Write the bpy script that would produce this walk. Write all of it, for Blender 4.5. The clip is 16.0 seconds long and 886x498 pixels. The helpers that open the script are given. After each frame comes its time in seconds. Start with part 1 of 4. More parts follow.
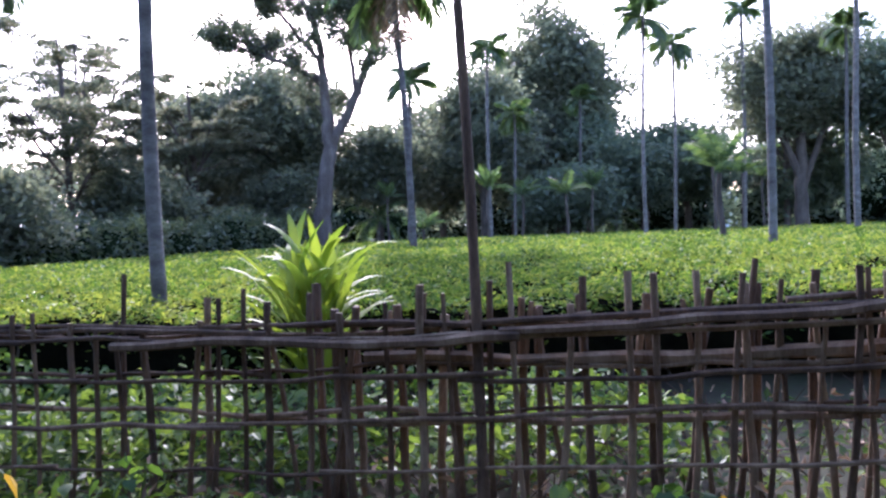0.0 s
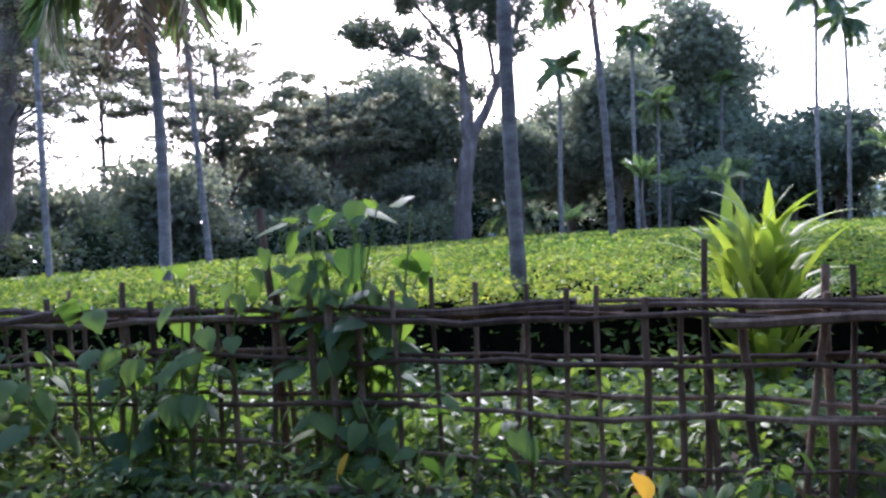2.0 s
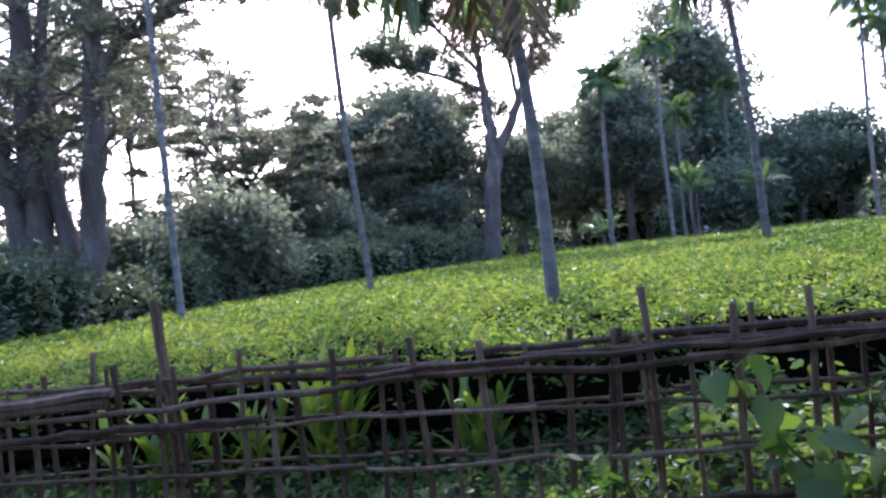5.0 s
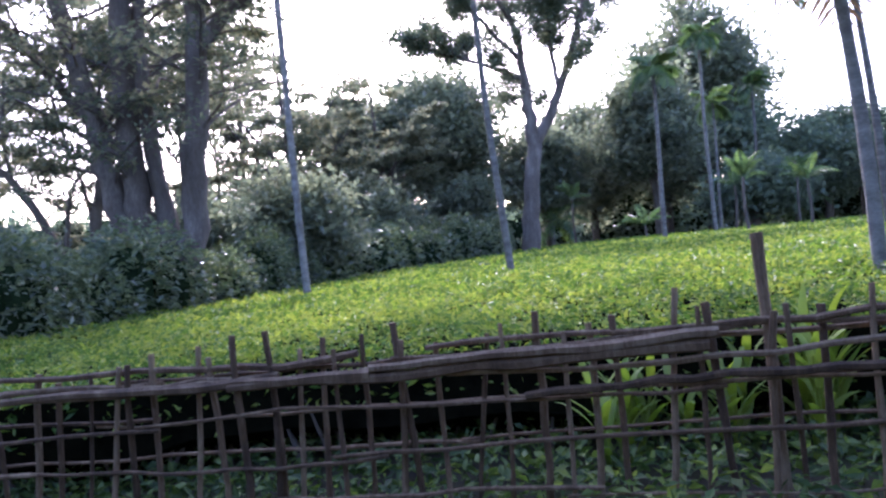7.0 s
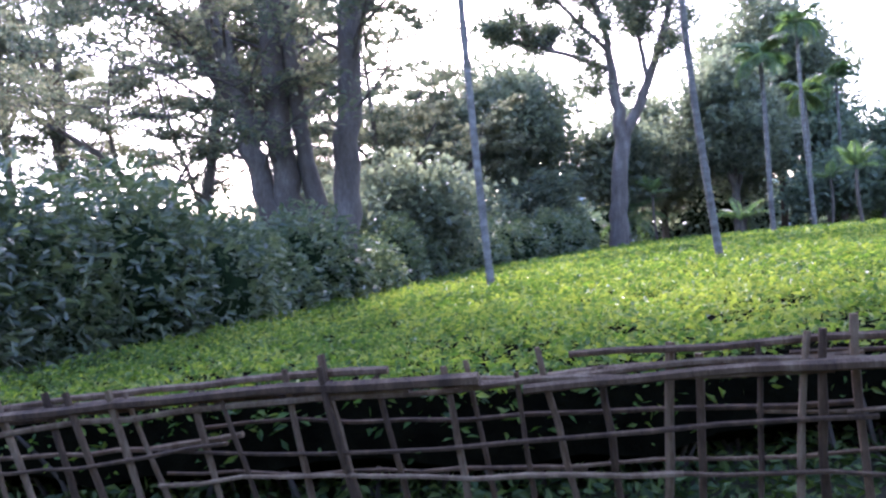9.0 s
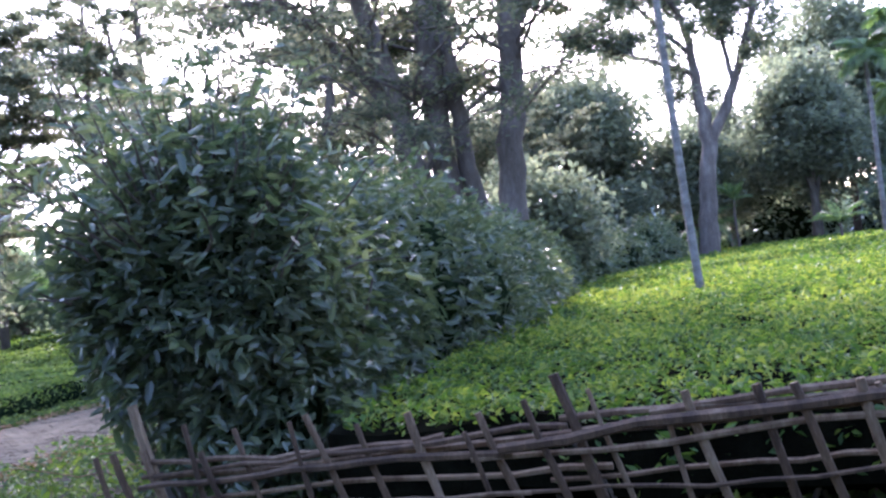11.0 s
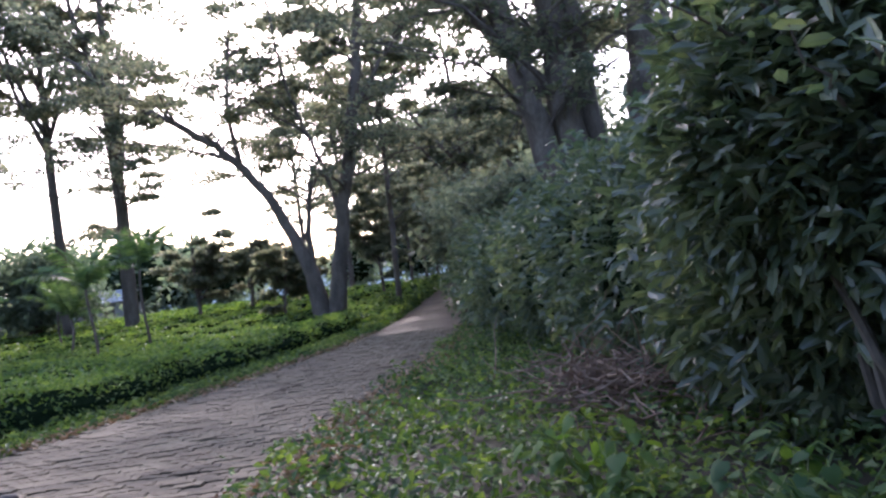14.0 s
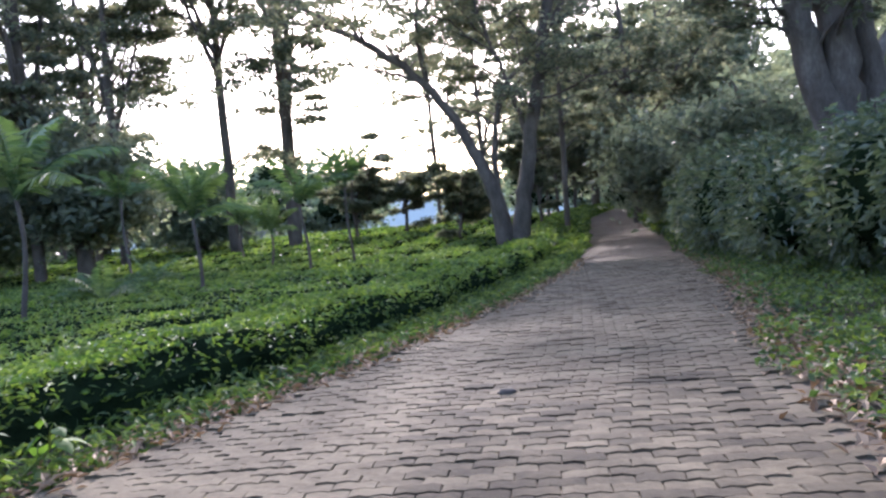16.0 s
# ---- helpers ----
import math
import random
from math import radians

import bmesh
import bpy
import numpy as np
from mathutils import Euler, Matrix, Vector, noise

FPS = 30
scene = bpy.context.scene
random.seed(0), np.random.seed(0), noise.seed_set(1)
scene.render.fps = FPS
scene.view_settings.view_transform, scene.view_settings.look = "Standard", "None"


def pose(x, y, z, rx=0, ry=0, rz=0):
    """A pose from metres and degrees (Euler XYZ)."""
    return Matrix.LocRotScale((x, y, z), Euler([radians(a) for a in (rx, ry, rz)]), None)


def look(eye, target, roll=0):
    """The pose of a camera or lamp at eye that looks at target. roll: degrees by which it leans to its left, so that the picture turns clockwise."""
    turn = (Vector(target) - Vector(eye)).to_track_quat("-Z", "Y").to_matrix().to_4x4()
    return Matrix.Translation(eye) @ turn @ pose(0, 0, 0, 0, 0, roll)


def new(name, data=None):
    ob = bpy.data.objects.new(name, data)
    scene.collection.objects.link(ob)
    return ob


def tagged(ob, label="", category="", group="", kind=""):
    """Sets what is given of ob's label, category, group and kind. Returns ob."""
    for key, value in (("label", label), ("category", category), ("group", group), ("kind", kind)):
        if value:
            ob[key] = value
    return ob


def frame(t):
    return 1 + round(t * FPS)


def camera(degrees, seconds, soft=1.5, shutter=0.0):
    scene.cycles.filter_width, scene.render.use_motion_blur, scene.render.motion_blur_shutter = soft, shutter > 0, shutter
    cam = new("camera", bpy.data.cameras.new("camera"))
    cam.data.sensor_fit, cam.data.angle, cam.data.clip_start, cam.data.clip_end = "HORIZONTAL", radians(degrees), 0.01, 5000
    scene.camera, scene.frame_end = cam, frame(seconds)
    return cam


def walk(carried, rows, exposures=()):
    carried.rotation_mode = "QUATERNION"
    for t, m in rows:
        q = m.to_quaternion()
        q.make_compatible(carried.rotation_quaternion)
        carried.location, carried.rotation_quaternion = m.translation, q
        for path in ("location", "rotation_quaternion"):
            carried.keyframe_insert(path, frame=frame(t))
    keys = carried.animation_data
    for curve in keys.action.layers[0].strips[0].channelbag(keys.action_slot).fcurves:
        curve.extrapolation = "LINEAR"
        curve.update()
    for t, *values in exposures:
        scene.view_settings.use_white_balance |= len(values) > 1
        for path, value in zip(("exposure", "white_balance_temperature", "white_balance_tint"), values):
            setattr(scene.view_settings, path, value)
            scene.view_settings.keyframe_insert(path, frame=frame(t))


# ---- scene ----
cam = camera(59.1, 16.0, soft=2.5)
PATH = [
    (0, (0.026, 0.298, 1.569), (-0.019, 2.298, 1.539), -1.9),
    (0.5, (-0.668, 0.571, 1.521), (-0.711, 2.571, 1.53), -0.5),
    (1, (-1.303, 0.777, 1.478), (-1.389, 2.775, 1.483), -0.5),
    (1.5, (-1.96, 0.88, 1.459), (-2.167, 2.869, 1.438), -1.6),
    (2, (-2.565, 0.80, 1.475), (-2.864, 2.777, 1.449), -2.6),
    (2.5, (-3.205, 0.835, 1.539), (-3.552, 2.805, 1.507), -2.2),
    (3, (-3.99, 0.925, 1.584), (-4.357, 2.891, 1.559), -2.1),
    (3.5, (-4.911, 0.956, 1.606), (-5.256, 2.926, 1.605), -3.6),
    (6, (-9.227, 1.696, 1.569), (-9.325, 3.693, 1.596), -5.8),
    (6.5, (-10.003, 1.702, 1.547), (-10.111, 3.699, 1.567), -5.4),
    (7, (-10.907, 1.724, 1.555), (-11.029, 3.72, 1.567), -5.2),
    (7.5, (-11.719, 1.964, 1.516), (-11.856, 3.959, 1.526), -5.4),
    (8, (-12.536, 2.249, 1.494), (-12.7, 4.242, 1.51), -5.3),
    (10.5, (-16.87, 2.85, 1.605), (-17.107, 4.835, 1.645), -6.2),
    (11, (-17.678, 2.991, 1.611), (-17.93, 4.974, 1.69), -6.9),
    (11.5, (-18.431, 3.263, 1.616), (-18.659, 5.248, 1.718), -6.9),
    (12, (-19.176, 3.526, 1.58), (-19.341, 5.514, 1.719), -7.1),
    (12.5, (-20.003, 3.65, 1.579), (-20.055, 5.641, 1.758), -7.2),
    (13, (-20.972, 4.108, 1.462), (-20.901, 6.095, 1.68), -7.1),
    (13.5, (-21.881, 4.496, 1.344), (-21.782, 6.485, 1.527), -6.8),
    (14, (-22.714, 4.796, 1.253), (-22.701, 6.795, 1.327), -7.5),
    (14.5, (-23.472, 4.863, 1.281), (-23.585, 6.859, 1.34), -7.8),
    (15, (-24.136, 4.971, 1.265), (-24.296, 6.964, 1.302), -7.0),
    (15.5, (-24.928, 5.047, 1.293), (-25.106, 7.039, 1.297), -5.8),
    (16, (-25.727, 5.037, 1.309), (-25.967, 7.022, 1.245), -5.3),
]
walk(cam, [(t, look(eye, target, roll)) for t, eye, target, roll in PATH], exposures=[(0, 2.0, 5300, 34), (3.5, 2.0, 5300, 34), (6, 1.95, 5300, 35), (7, 2.2, 5300, 36), (8, 2.4, 5350, 36), (10.5, 2.65, 5400, 34), (12.5, 2.6, 5450, 33), (13.5, 1.9, 5600, 30), (15, 1.95, 5700, 25), (16, 2.1, 5700, 24)])

# ---------------- world, sun ----------------
SUN_EL, SUN_AZ = radians(31), radians(-9)          # azimuth from +y, negative towards -x
world = bpy.data.worlds.new("world")
scene.world = world
world.use_nodes = True
wn = world.node_tree
sky = wn.nodes.new("ShaderNodeTexSky")
sky.sky_type = "NISHITA"
sky.sun_disc = False
sky.sun_elevation, sky.sun_rotation = SUN_EL, SUN_AZ
sky.dust_density, sky.air_density, sky.ozone_density = 2.5, 1.2, 1.0
wn.nodes["Background"].inputs[1].default_value = 0.15
wn.links.new(sky.outputs[0], wn.nodes["Background"].inputs[0])
sun = new("sun", bpy.data.lights.new("sun", "SUN"))
sun.data.energy, sun.data.angle, sun.data.color = 1.75, radians(2.5), (1.0, 0.92, 0.80)
sdir = Vector((math.sin(SUN_AZ) * math.cos(SUN_EL), math.cos(SUN_AZ) * math.cos(SUN_EL), math.sin(SUN_EL)))
sun.matrix_world = look(sdir * 200, (0, 0, 0))

# ---------------- materials ----------------
def nodes_of(name):
    m = bpy.data.materials.new(name)
    m.use_nodes = True
    t = m.node_tree
    return m, t, t.nodes["Principled BSDF"], t.nodes["Material Output"]


def add(t, kind, **values):
    n = t.nodes.new(kind)
    for k, v in values.items():
        n.inputs[k].default_value = v
    return n


def ramp(t, source, stops):
    r = t.nodes.new("ShaderNodeValToRGB")
    while len(r.color_ramp.elements) < len(stops):
        r.color_ramp.elements.new(0.5)
    for e, (p, c) in zip(r.color_ramp.elements, stops):
        e.position, e.color = p, (*c, 1)
    t.links.new(source, r.inputs[0])
    return r.outputs[0]


def leaf_mat(name, stops, glow, mixed=0.35, rough=0.42, patch=0.25):
    """Foliage: each leaf its own tone from the ramp, larger patches of tone, light passing through."""
    m, t, p, out = nodes_of(name)
    geo = t.nodes.new("ShaderNodeNewGeometry")
    noise_n = add(t, "ShaderNodeTexNoise", Scale=patch, Detail=3.0)
    t.links.new(geo.outputs["Position"], noise_n.inputs["Vector"])
    mix = t.nodes.new("ShaderNodeMath")
    mix.operation = "MULTIPLY_ADD"
    mix.inputs[1].default_value, mix.inputs[2].default_value = 0.65, -0.26
    t.links.new(geo.outputs["Random Per Island"], mix.inputs[0])
    both = t.nodes.new("ShaderNodeMath")
    t.links.new(mix.outputs[0], both.inputs[0])
    t.links.new(noise_n.outputs[0], both.inputs[1])
    info = t.nodes.new("ShaderNodeObjectInfo")
    third = t.nodes.new("ShaderNodeMath")
    third.operation = "MULTIPLY_ADD"
    third.inputs[1].default_value = 0.22
    t.links.new(info.outputs["Random"], third.inputs[0])
    t.links.new(both.outputs[0], third.inputs[2])
    both = third
    col = ramp(t, both.outputs[0], stops)
    t.links.new(col, p.inputs["Base Color"])
    p.inputs["Roughness"].default_value = rough
    p.inputs["Specular IOR Level"].default_value = 0.45
    tr = t.nodes.new("ShaderNodeBsdfTranslucent")
    tint = t.nodes.new("ShaderNodeMix")
    tint.data_type, tint.blend_type = "RGBA", "MULTIPLY"
    tint.inputs[0].default_value = 1.0
    tint.inputs[7].default_value = (*glow, 1)
    t.links.new(col, tint.inputs[6])
    t.links.new(tint.outputs[2], tr.inputs[0])
    mx = t.nodes.new("ShaderNodeMixShader")
    mx.inputs[0].default_value = mixed
    t.links.new(p.outputs[0], mx.inputs[1])
    t.links.new(tr.outputs[0], mx.inputs[2])
    t.links.new(mx.outputs[0], out.inputs[0])
    return m


def rough_mat(name, stops, scale, bump=0.3, rough=0.85, stretch=(1, 1, 1), fine=0.5, spec=0.3, own=0.0):
    """Bark, soil, bamboo: two scales of noise in colour and relief. own: how much each object differs."""
    m, t, p, _ = nodes_of(name)
    co = t.nodes.new("ShaderNodeNewGeometry")
    mp = t.nodes.new("ShaderNodeMapping")
    mp.inputs["Scale"].default_value = stretch
    t.links.new(co.outputs["Position"], mp.inputs[0])
    big = add(t, "ShaderNodeTexNoise", Scale=scale, Detail=6.0, Roughness=0.6)
    small = add(t, "ShaderNodeTexNoise", Scale=scale * 9, Detail=4.0, Roughness=0.7)
    for n in (big, small):
        t.links.new(mp.outputs[0], n.inputs["Vector"])
    mixed = t.nodes.new("ShaderNodeMath")
    mixed.operation = "MULTIPLY_ADD"
    mixed.inputs[1].default_value = fine
    t.links.new(small.outputs[0], mixed.inputs[0])
    t.links.new(big.outputs[0], mixed.inputs[2])
    value = mixed.outputs[0]
    shift = t.nodes.new("ShaderNodeMath")
    shift.operation = "SUBTRACT"
    shift.inputs[1].default_value = fine / 2
    t.links.new(value, shift.inputs[0])
    value = shift.outputs[0]
    if own:
        info = t.nodes.new("ShaderNodeObjectInfo")
        o = t.nodes.new("ShaderNodeMath")
        o.operation = "MULTIPLY_ADD"
        o.inputs[1].default_value = own
        t.links.new(info.outputs["Random"], o.inputs[0])
        t.links.new(value, o.inputs[2])
        s2 = t.nodes.new("ShaderNodeMath")
        s2.operation = "SUBTRACT"
        s2.inputs[1].default_value = own / 2
        t.links.new(o.outputs[0], s2.inputs[0])
        value = s2.outputs[0]
    t.links.new(ramp(t, value, stops), p.inputs["Base Color"])
    b = t.nodes.new("ShaderNodeBump")
    b.inputs["Strength"].default_value = bump
    b.inputs["Distance"].default_value = 0.03
    t.links.new(mixed.outputs[0], b.inputs["Height"])
    t.links.new(b.outputs[0], p.inputs["Normal"])
    p.inputs["Roughness"].default_value = rough
    p.inputs["Specular IOR Level"].default_value = spec
    return m


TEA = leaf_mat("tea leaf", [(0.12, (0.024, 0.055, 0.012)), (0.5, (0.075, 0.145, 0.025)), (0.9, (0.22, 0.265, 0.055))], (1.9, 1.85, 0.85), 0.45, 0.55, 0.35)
# darker copy of the tea leaf: shade is put into its colour
TEA_LOW = leaf_mat("shade-toned tea leaf", [(0.12, (0.025, 0.045, 0.014)), (0.5, (0.06, 0.11, 0.025)), (0.9, (0.15, 0.20, 0.05))], (1.6, 1.8, 0.7), 0.35, 0.55, 0.5)
# near-black: the shade under the tea leaves is put into this colour
TEA_CORE = rough_mat("tea underside shade", [(0.3, (0.004, 0.004, 0.003)), (0.7, (0.012, 0.012, 0.007))], 6, 0.6, 1.0, spec=0.0)
HERB = leaf_mat("herb leaf", [(0.1, (0.02, 0.042, 0.013)), (0.5, (0.05, 0.09, 0.025)), (0.9, (0.15, 0.20, 0.055))], (1.6, 1.7, 0.7), 0.36, 0.62, 0.8)
BROAD = leaf_mat("broad leaf", [(0.1, (0.018, 0.042, 0.018)), (0.6, (0.045, 0.09, 0.03)), (0.95, (0.13, 0.19, 0.05))], (1.7, 1.9, 0.6), 0.4, 0.72, 1.5)
YELLOW = leaf_mat("withered leaf", [(0.1, (0.45, 0.25, 0.03)), (0.9, (0.6, 0.4, 0.06))], (1.4, 1.3, 0.6), 0.4, 0.5, 1.5)
GINGER = leaf_mat("ginger leaf", [(0.1, (0.06, 0.12, 0.02)), (0.5, (0.13, 0.21, 0.03)), (0.9, (0.23, 0.28, 0.05))], (1.6, 1.7, 0.6), 0.42, 0.6, 1.0)
BUSH = leaf_mat("bush leaf", [(0.1, (0.035, 0.055, 0.033)), (0.5, (0.075, 0.105, 0.062)), (0.9, (0.15, 0.175, 0.10))], (1.5, 1.6, 0.9), 0.40, 0.34, 0.8)
BUSH.node_tree.nodes["Principled BSDF"].inputs["Specular IOR Level"].default_value = 0.8
TREE = leaf_mat("tree leaf", [(0.1, (0.06, 0.08, 0.06)), (0.5, (0.105, 0.13, 0.09)), (0.9, (0.18, 0.20, 0.13))], (1.75, 1.75, 1.45), 0.52, 0.38, 0.25)
FEATHER = leaf_mat("feathery leaf", [(0.1, (0.06, 0.075, 0.055)), (0.5, (0.10, 0.125, 0.08)), (0.9, (0.18, 0.19, 0.12))], (1.7, 1.6, 1.4), 0.58, 0.5, 0.25)
PALM = leaf_mat("palm leaf", [(0.1, (0.045, 0.075, 0.04)), (0.5, (0.08, 0.13, 0.055)), (0.9, (0.15, 0.20, 0.08))], (1.4, 1.6, 0.9), 0.42, 0.4, 0.4)
# paler, greyer leaf: the haze over far trees is put into the colour
FAR = leaf_mat("haze-paled foliage", [(0.1, (0.08, 0.11, 0.08)), (0.5, (0.12, 0.16, 0.115)), (0.9, (0.18, 0.22, 0.14))], (1.2, 1.3, 1.0), 0.45, 0.6, 0.08)
DRY = leaf_mat("fallen leaf", [(0.1, (0.10, 0.06, 0.035)), (0.5, (0.22, 0.14, 0.08)), (0.9, (0.36, 0.25, 0.15))], (1.0, 0.9, 0.7), 0.15, 0.7, 1.2)
# for solid cores inside foliage; their inner shade is put into the near-black colour
CORE = rough_mat("inner foliage shade", [(0.3, (0.008, 0.014, 0.007)), (0.7, (0.02, 0.032, 0.014))], 3, 0.6, 1.0, spec=0.0)
BARK = rough_mat("grey bark", [(0.3, (0.07, 0.056, 0.046)), (0.55, (0.13, 0.11, 0.094)), (0.75, (0.22, 0.195, 0.17))], 2.2, 0.7, 0.9, (1, 1, 0.35))
DARKBARK = rough_mat("dark bark", [(0.3, (0.06, 0.05, 0.04)), (0.7, (0.15, 0.125, 0.10))], 3, 0.6, 0.9, (1, 1, 0.4))
ARECA = rough_mat("palm bark", [(0.3, (0.09, 0.08, 0.07)), (0.5, (0.16, 0.15, 0.13)), (0.72, (0.26, 0.25, 0.22))], 3.0, 0.4, 0.85, (1, 1, 2.2), own=0.2)
BAMBOO = rough_mat("weathered bamboo", [(0.25, (0.045, 0.027, 0.015)), (0.5, (0.115, 0.072, 0.040)), (0.78, (0.25, 0.18, 0.11))], 9, 0.5, 0.75, (1, 1, 0.25), own=0.35)
BRUSH = rough_mat("dry twigs", [(0.25, (0.09, 0.055, 0.038)), (0.5, (0.19, 0.125, 0.085)), (0.78, (0.33, 0.25, 0.18))], 9, 0.4, 0.85)
SOIL = rough_mat("soil", [(0.3, (0.025, 0.019, 0.012)), (0.5, (0.045, 0.038, 0.02)), (0.7, (0.045, 0.055, 0.02))], 1.1, 0.6, 0.95)
DUST = rough_mat("dusty track", [(0.3, (0.075, 0.054, 0.033)), (0.5, (0.118, 0.088, 0.056)), (0.72, (0.18, 0.138, 0.092))], 1.4, 0.5, 0.9)
PAVER = rough_mat("concrete paver", [(0.22, (0.038, 0.029, 0.017)), (0.5, (0.078, 0.061, 0.036)), (0.78, (0.145, 0.116, 0.072))], 1.7, 0.6, 0.9, own=0.42)
METAL = rough_mat("tin roof", [(0.3, (0.35, 0.35, 0.36)), (0.7, (0.5, 0.5, 0.5))], 2, 0.1, 0.5)
PLASTER = rough_mat("plaster wall", [(0.3, (0.22, 0.22, 0.22)), (0.7, (0.35, 0.34, 0.33))], 2, 0.1, 0.9)
# haze is put into the hills' pale grey-green colour
HILL = rough_mat("haze-tinted hill", [(0.3, (0.36, 0.40, 0.38)), (0.7, (0.42, 0.46, 0.43))], 0.02, 0.1, 1.0)

# ---------------- mesh helpers ----------------
def raw(name, verts, faces, mat, smooth=False):
    """A mesh from arrays: verts (n, 3), faces (m, 3) or (m, 4)."""
    me = bpy.data.meshes.new(name)
    verts, faces = np.asarray(verts, np.float32), np.asarray(faces, np.int32)
    k = faces.shape[1]
    me.vertices.add(len(verts))
    me.vertices.foreach_set("co", verts.ravel())
    me.loops.add(faces.size)
    me.loops.foreach_set("vertex_index", faces.ravel())
    me.polygons.add(len(faces))
    me.polygons.foreach_set("loop_start", np.arange(0, faces.size, k, dtype=np.int32))
    me.polygons.foreach_set("loop_total", np.full(len(faces), k, np.int32))
    me.polygons.foreach_set("use_smooth", np.full(len(faces), smooth))
    me.update(calc_edges=True)
    me.validate()
    me.materials.append(mat)
    return me


def part(name, me, parent, label=""):
    ob = new(name, me)
    ob.parent = parent
    return tagged(ob, label)


def thing(name, label, category, x=0, y=0, z=0, group="", kind=""):
    ob = new(name)
    ob.location = (x, y, z)
    return tagged(ob, label, category, group, kind)


def unit(v):
    return v / np.maximum(np.linalg.norm(v, axis=-1, keepdims=True), 1e-9)


def leaves(P, size, rng, up=0.6, aspect=0.42, fold=0.18, out=None, hang=0.0, fine=False):
    """Folded pointed leaves at P. up: how much they face the sky; out: preferred directions; hang: droop."""
    n = len(P)
    size = np.broadcast_to(size, n)[:, None] * rng.uniform(0.65, 1.35, (n, 1))
    d = rng.normal(size=(n, 3))
    d[:, 2] *= 0.5
    if out is not None:
        d += out
    d[:, 2] -= hang
    d = unit(d)
    nn = rng.normal(size=(n, 3)) * (1 - up)
    nn[:, 2] += up
    s = unit(np.cross(d, nn))
    nn = np.cross(s, d)
    base = P - d * size * 0.5
    mid = P - d * size * 0.05
    tip = P + d * size * 0.5 - np.array([0, 0, 1.0]) * size * 0.08
    left = mid + s * size * aspect * 0.5 + nn * size * fold * aspect
    right = mid - s * size * aspect * 0.5 + nn * size * fold * aspect
    if fine:
        front = P + d * size * 0.22 - nn * size * 0.03
        r2 = front - s * size * aspect * 0.38 + nn * size * fold * aspect * 0.7
        l2 = front + s * size * aspect * 0.38 + nn * size * fold * aspect * 0.7
        back = P - d * size * 0.28
        r1 = back - s * size * aspect * 0.40 + nn * size * fold * aspect * 0.8
        l1 = back + s * size * aspect * 0.40 + nn * size * fold * aspect * 0.8
        V = np.stack([base, r1, r2, tip, l2, l1, P - nn * size * 0.01], 1).reshape(-1, 3)
        i = np.arange(n)[:, None] * 7
        return V, np.concatenate([i + [0, 1, 6], i + [1, 2, 6], i + [2, 3, 6], i + [3, 4, 6], i + [4, 5, 6], i + [5, 0, 6]], 1).reshape(-1, 3)
    V = np.stack([base, right, tip, left], 1).reshape(-1, 3)
    i = np.arange(n)[:, None] * 4
    F = np.concatenate([i + [0, 1, 2], i + [0, 2, 3]], 1).reshape(-1, 3)
    return V, F


def tube(pts, radii, sides=7):
    """A tapered tube along points; returns verts, quad faces."""
    pts, radii = np.asarray(pts, float), np.asarray(radii, float)
    t = unit(np.gradient(pts, axis=0))
    ref = np.array([1.0, 0.13, 0.07]) if abs(t[:, 0]).mean() < 0.8 else np.array([0.1, 1.0, 0.1])
    a = unit(np.cross(t, ref))
    b = np.cross(t, a)
    ang = np.linspace(0, 2 * np.pi, sides, endpoint=False)
    ring = np.cos(ang)[None, :, None] * a[:, None] + np.sin(ang)[None, :, None] * b[:, None]
    V = (pts[:, None] + ring * radii[:, None, None]).reshape(-1, 3)
    i, j = np.meshgrid(np.arange(len(pts) - 1), np.arange(sides), indexing="ij")
    j2 = (j + 1) % sides
    F = np.stack([i * sides + j, i * sides + j2, (i + 1) * sides + j2, (i + 1) * sides + j], -1).reshape(-1, 4)
    return V, F


def join(pieces):
    V, F, o = [], [], 0
    for v, f in pieces:
        V.append(v)
        F.append(f + o)
        o += len(v)
    return np.concatenate(V), np.concatenate(F)


def closed_pole(pts, radii, sides=7):
    """A tube whose ends are closed by a point."""
    pts, radii = np.asarray(pts, float), np.asarray(radii, float)
    pts = np.concatenate([pts[:1], pts, pts[-1:]])
    radii = np.concatenate([[1e-4], radii, [1e-4]])
    t = unit(pts[-1:] - pts[:1])
    ref = np.array([[1.0, 0.2, 0.1]]) if abs(t[0, 0]) < 0.8 else np.array([[0.1, 1.0, 0.1]])
    a = unit(np.cross(t, ref))
    b = np.cross(t, a)
    ang = np.linspace(0, 2 * np.pi, sides, endpoint=False)
    ring = np.cos(ang)[:, None] * a + np.sin(ang)[:, None] * b
    V = (pts[:, None] + ring[None] * radii[:, None, None]).reshape(-1, 3)
    i, j = np.meshgrid(np.arange(len(pts) - 1), np.arange(sides), indexing="ij")
    j2 = (j + 1) % sides
    F = np.stack([i * sides + j, i * sides + j2, (i + 1) * sides + j2, (i + 1) * sides + j], -1).reshape(-1, 4)
    return V, F


def wobble(a, b, n, amount, rng):
    s = np.linspace(0, 1, n)[:, None]
    p = np.asarray(a, float) * (1 - s) + np.asarray(b, float) * s
    off = np.cumsum(rng.normal(size=(n, 3)), 0) * amount
    off -= off[0] + s * (off[-1] - off[0])
    return p + off


def smooth(x, a, b):
    u = np.clip((x - a) / (b - a), 0, 1)
    return u * u * (3 - 2 * u)


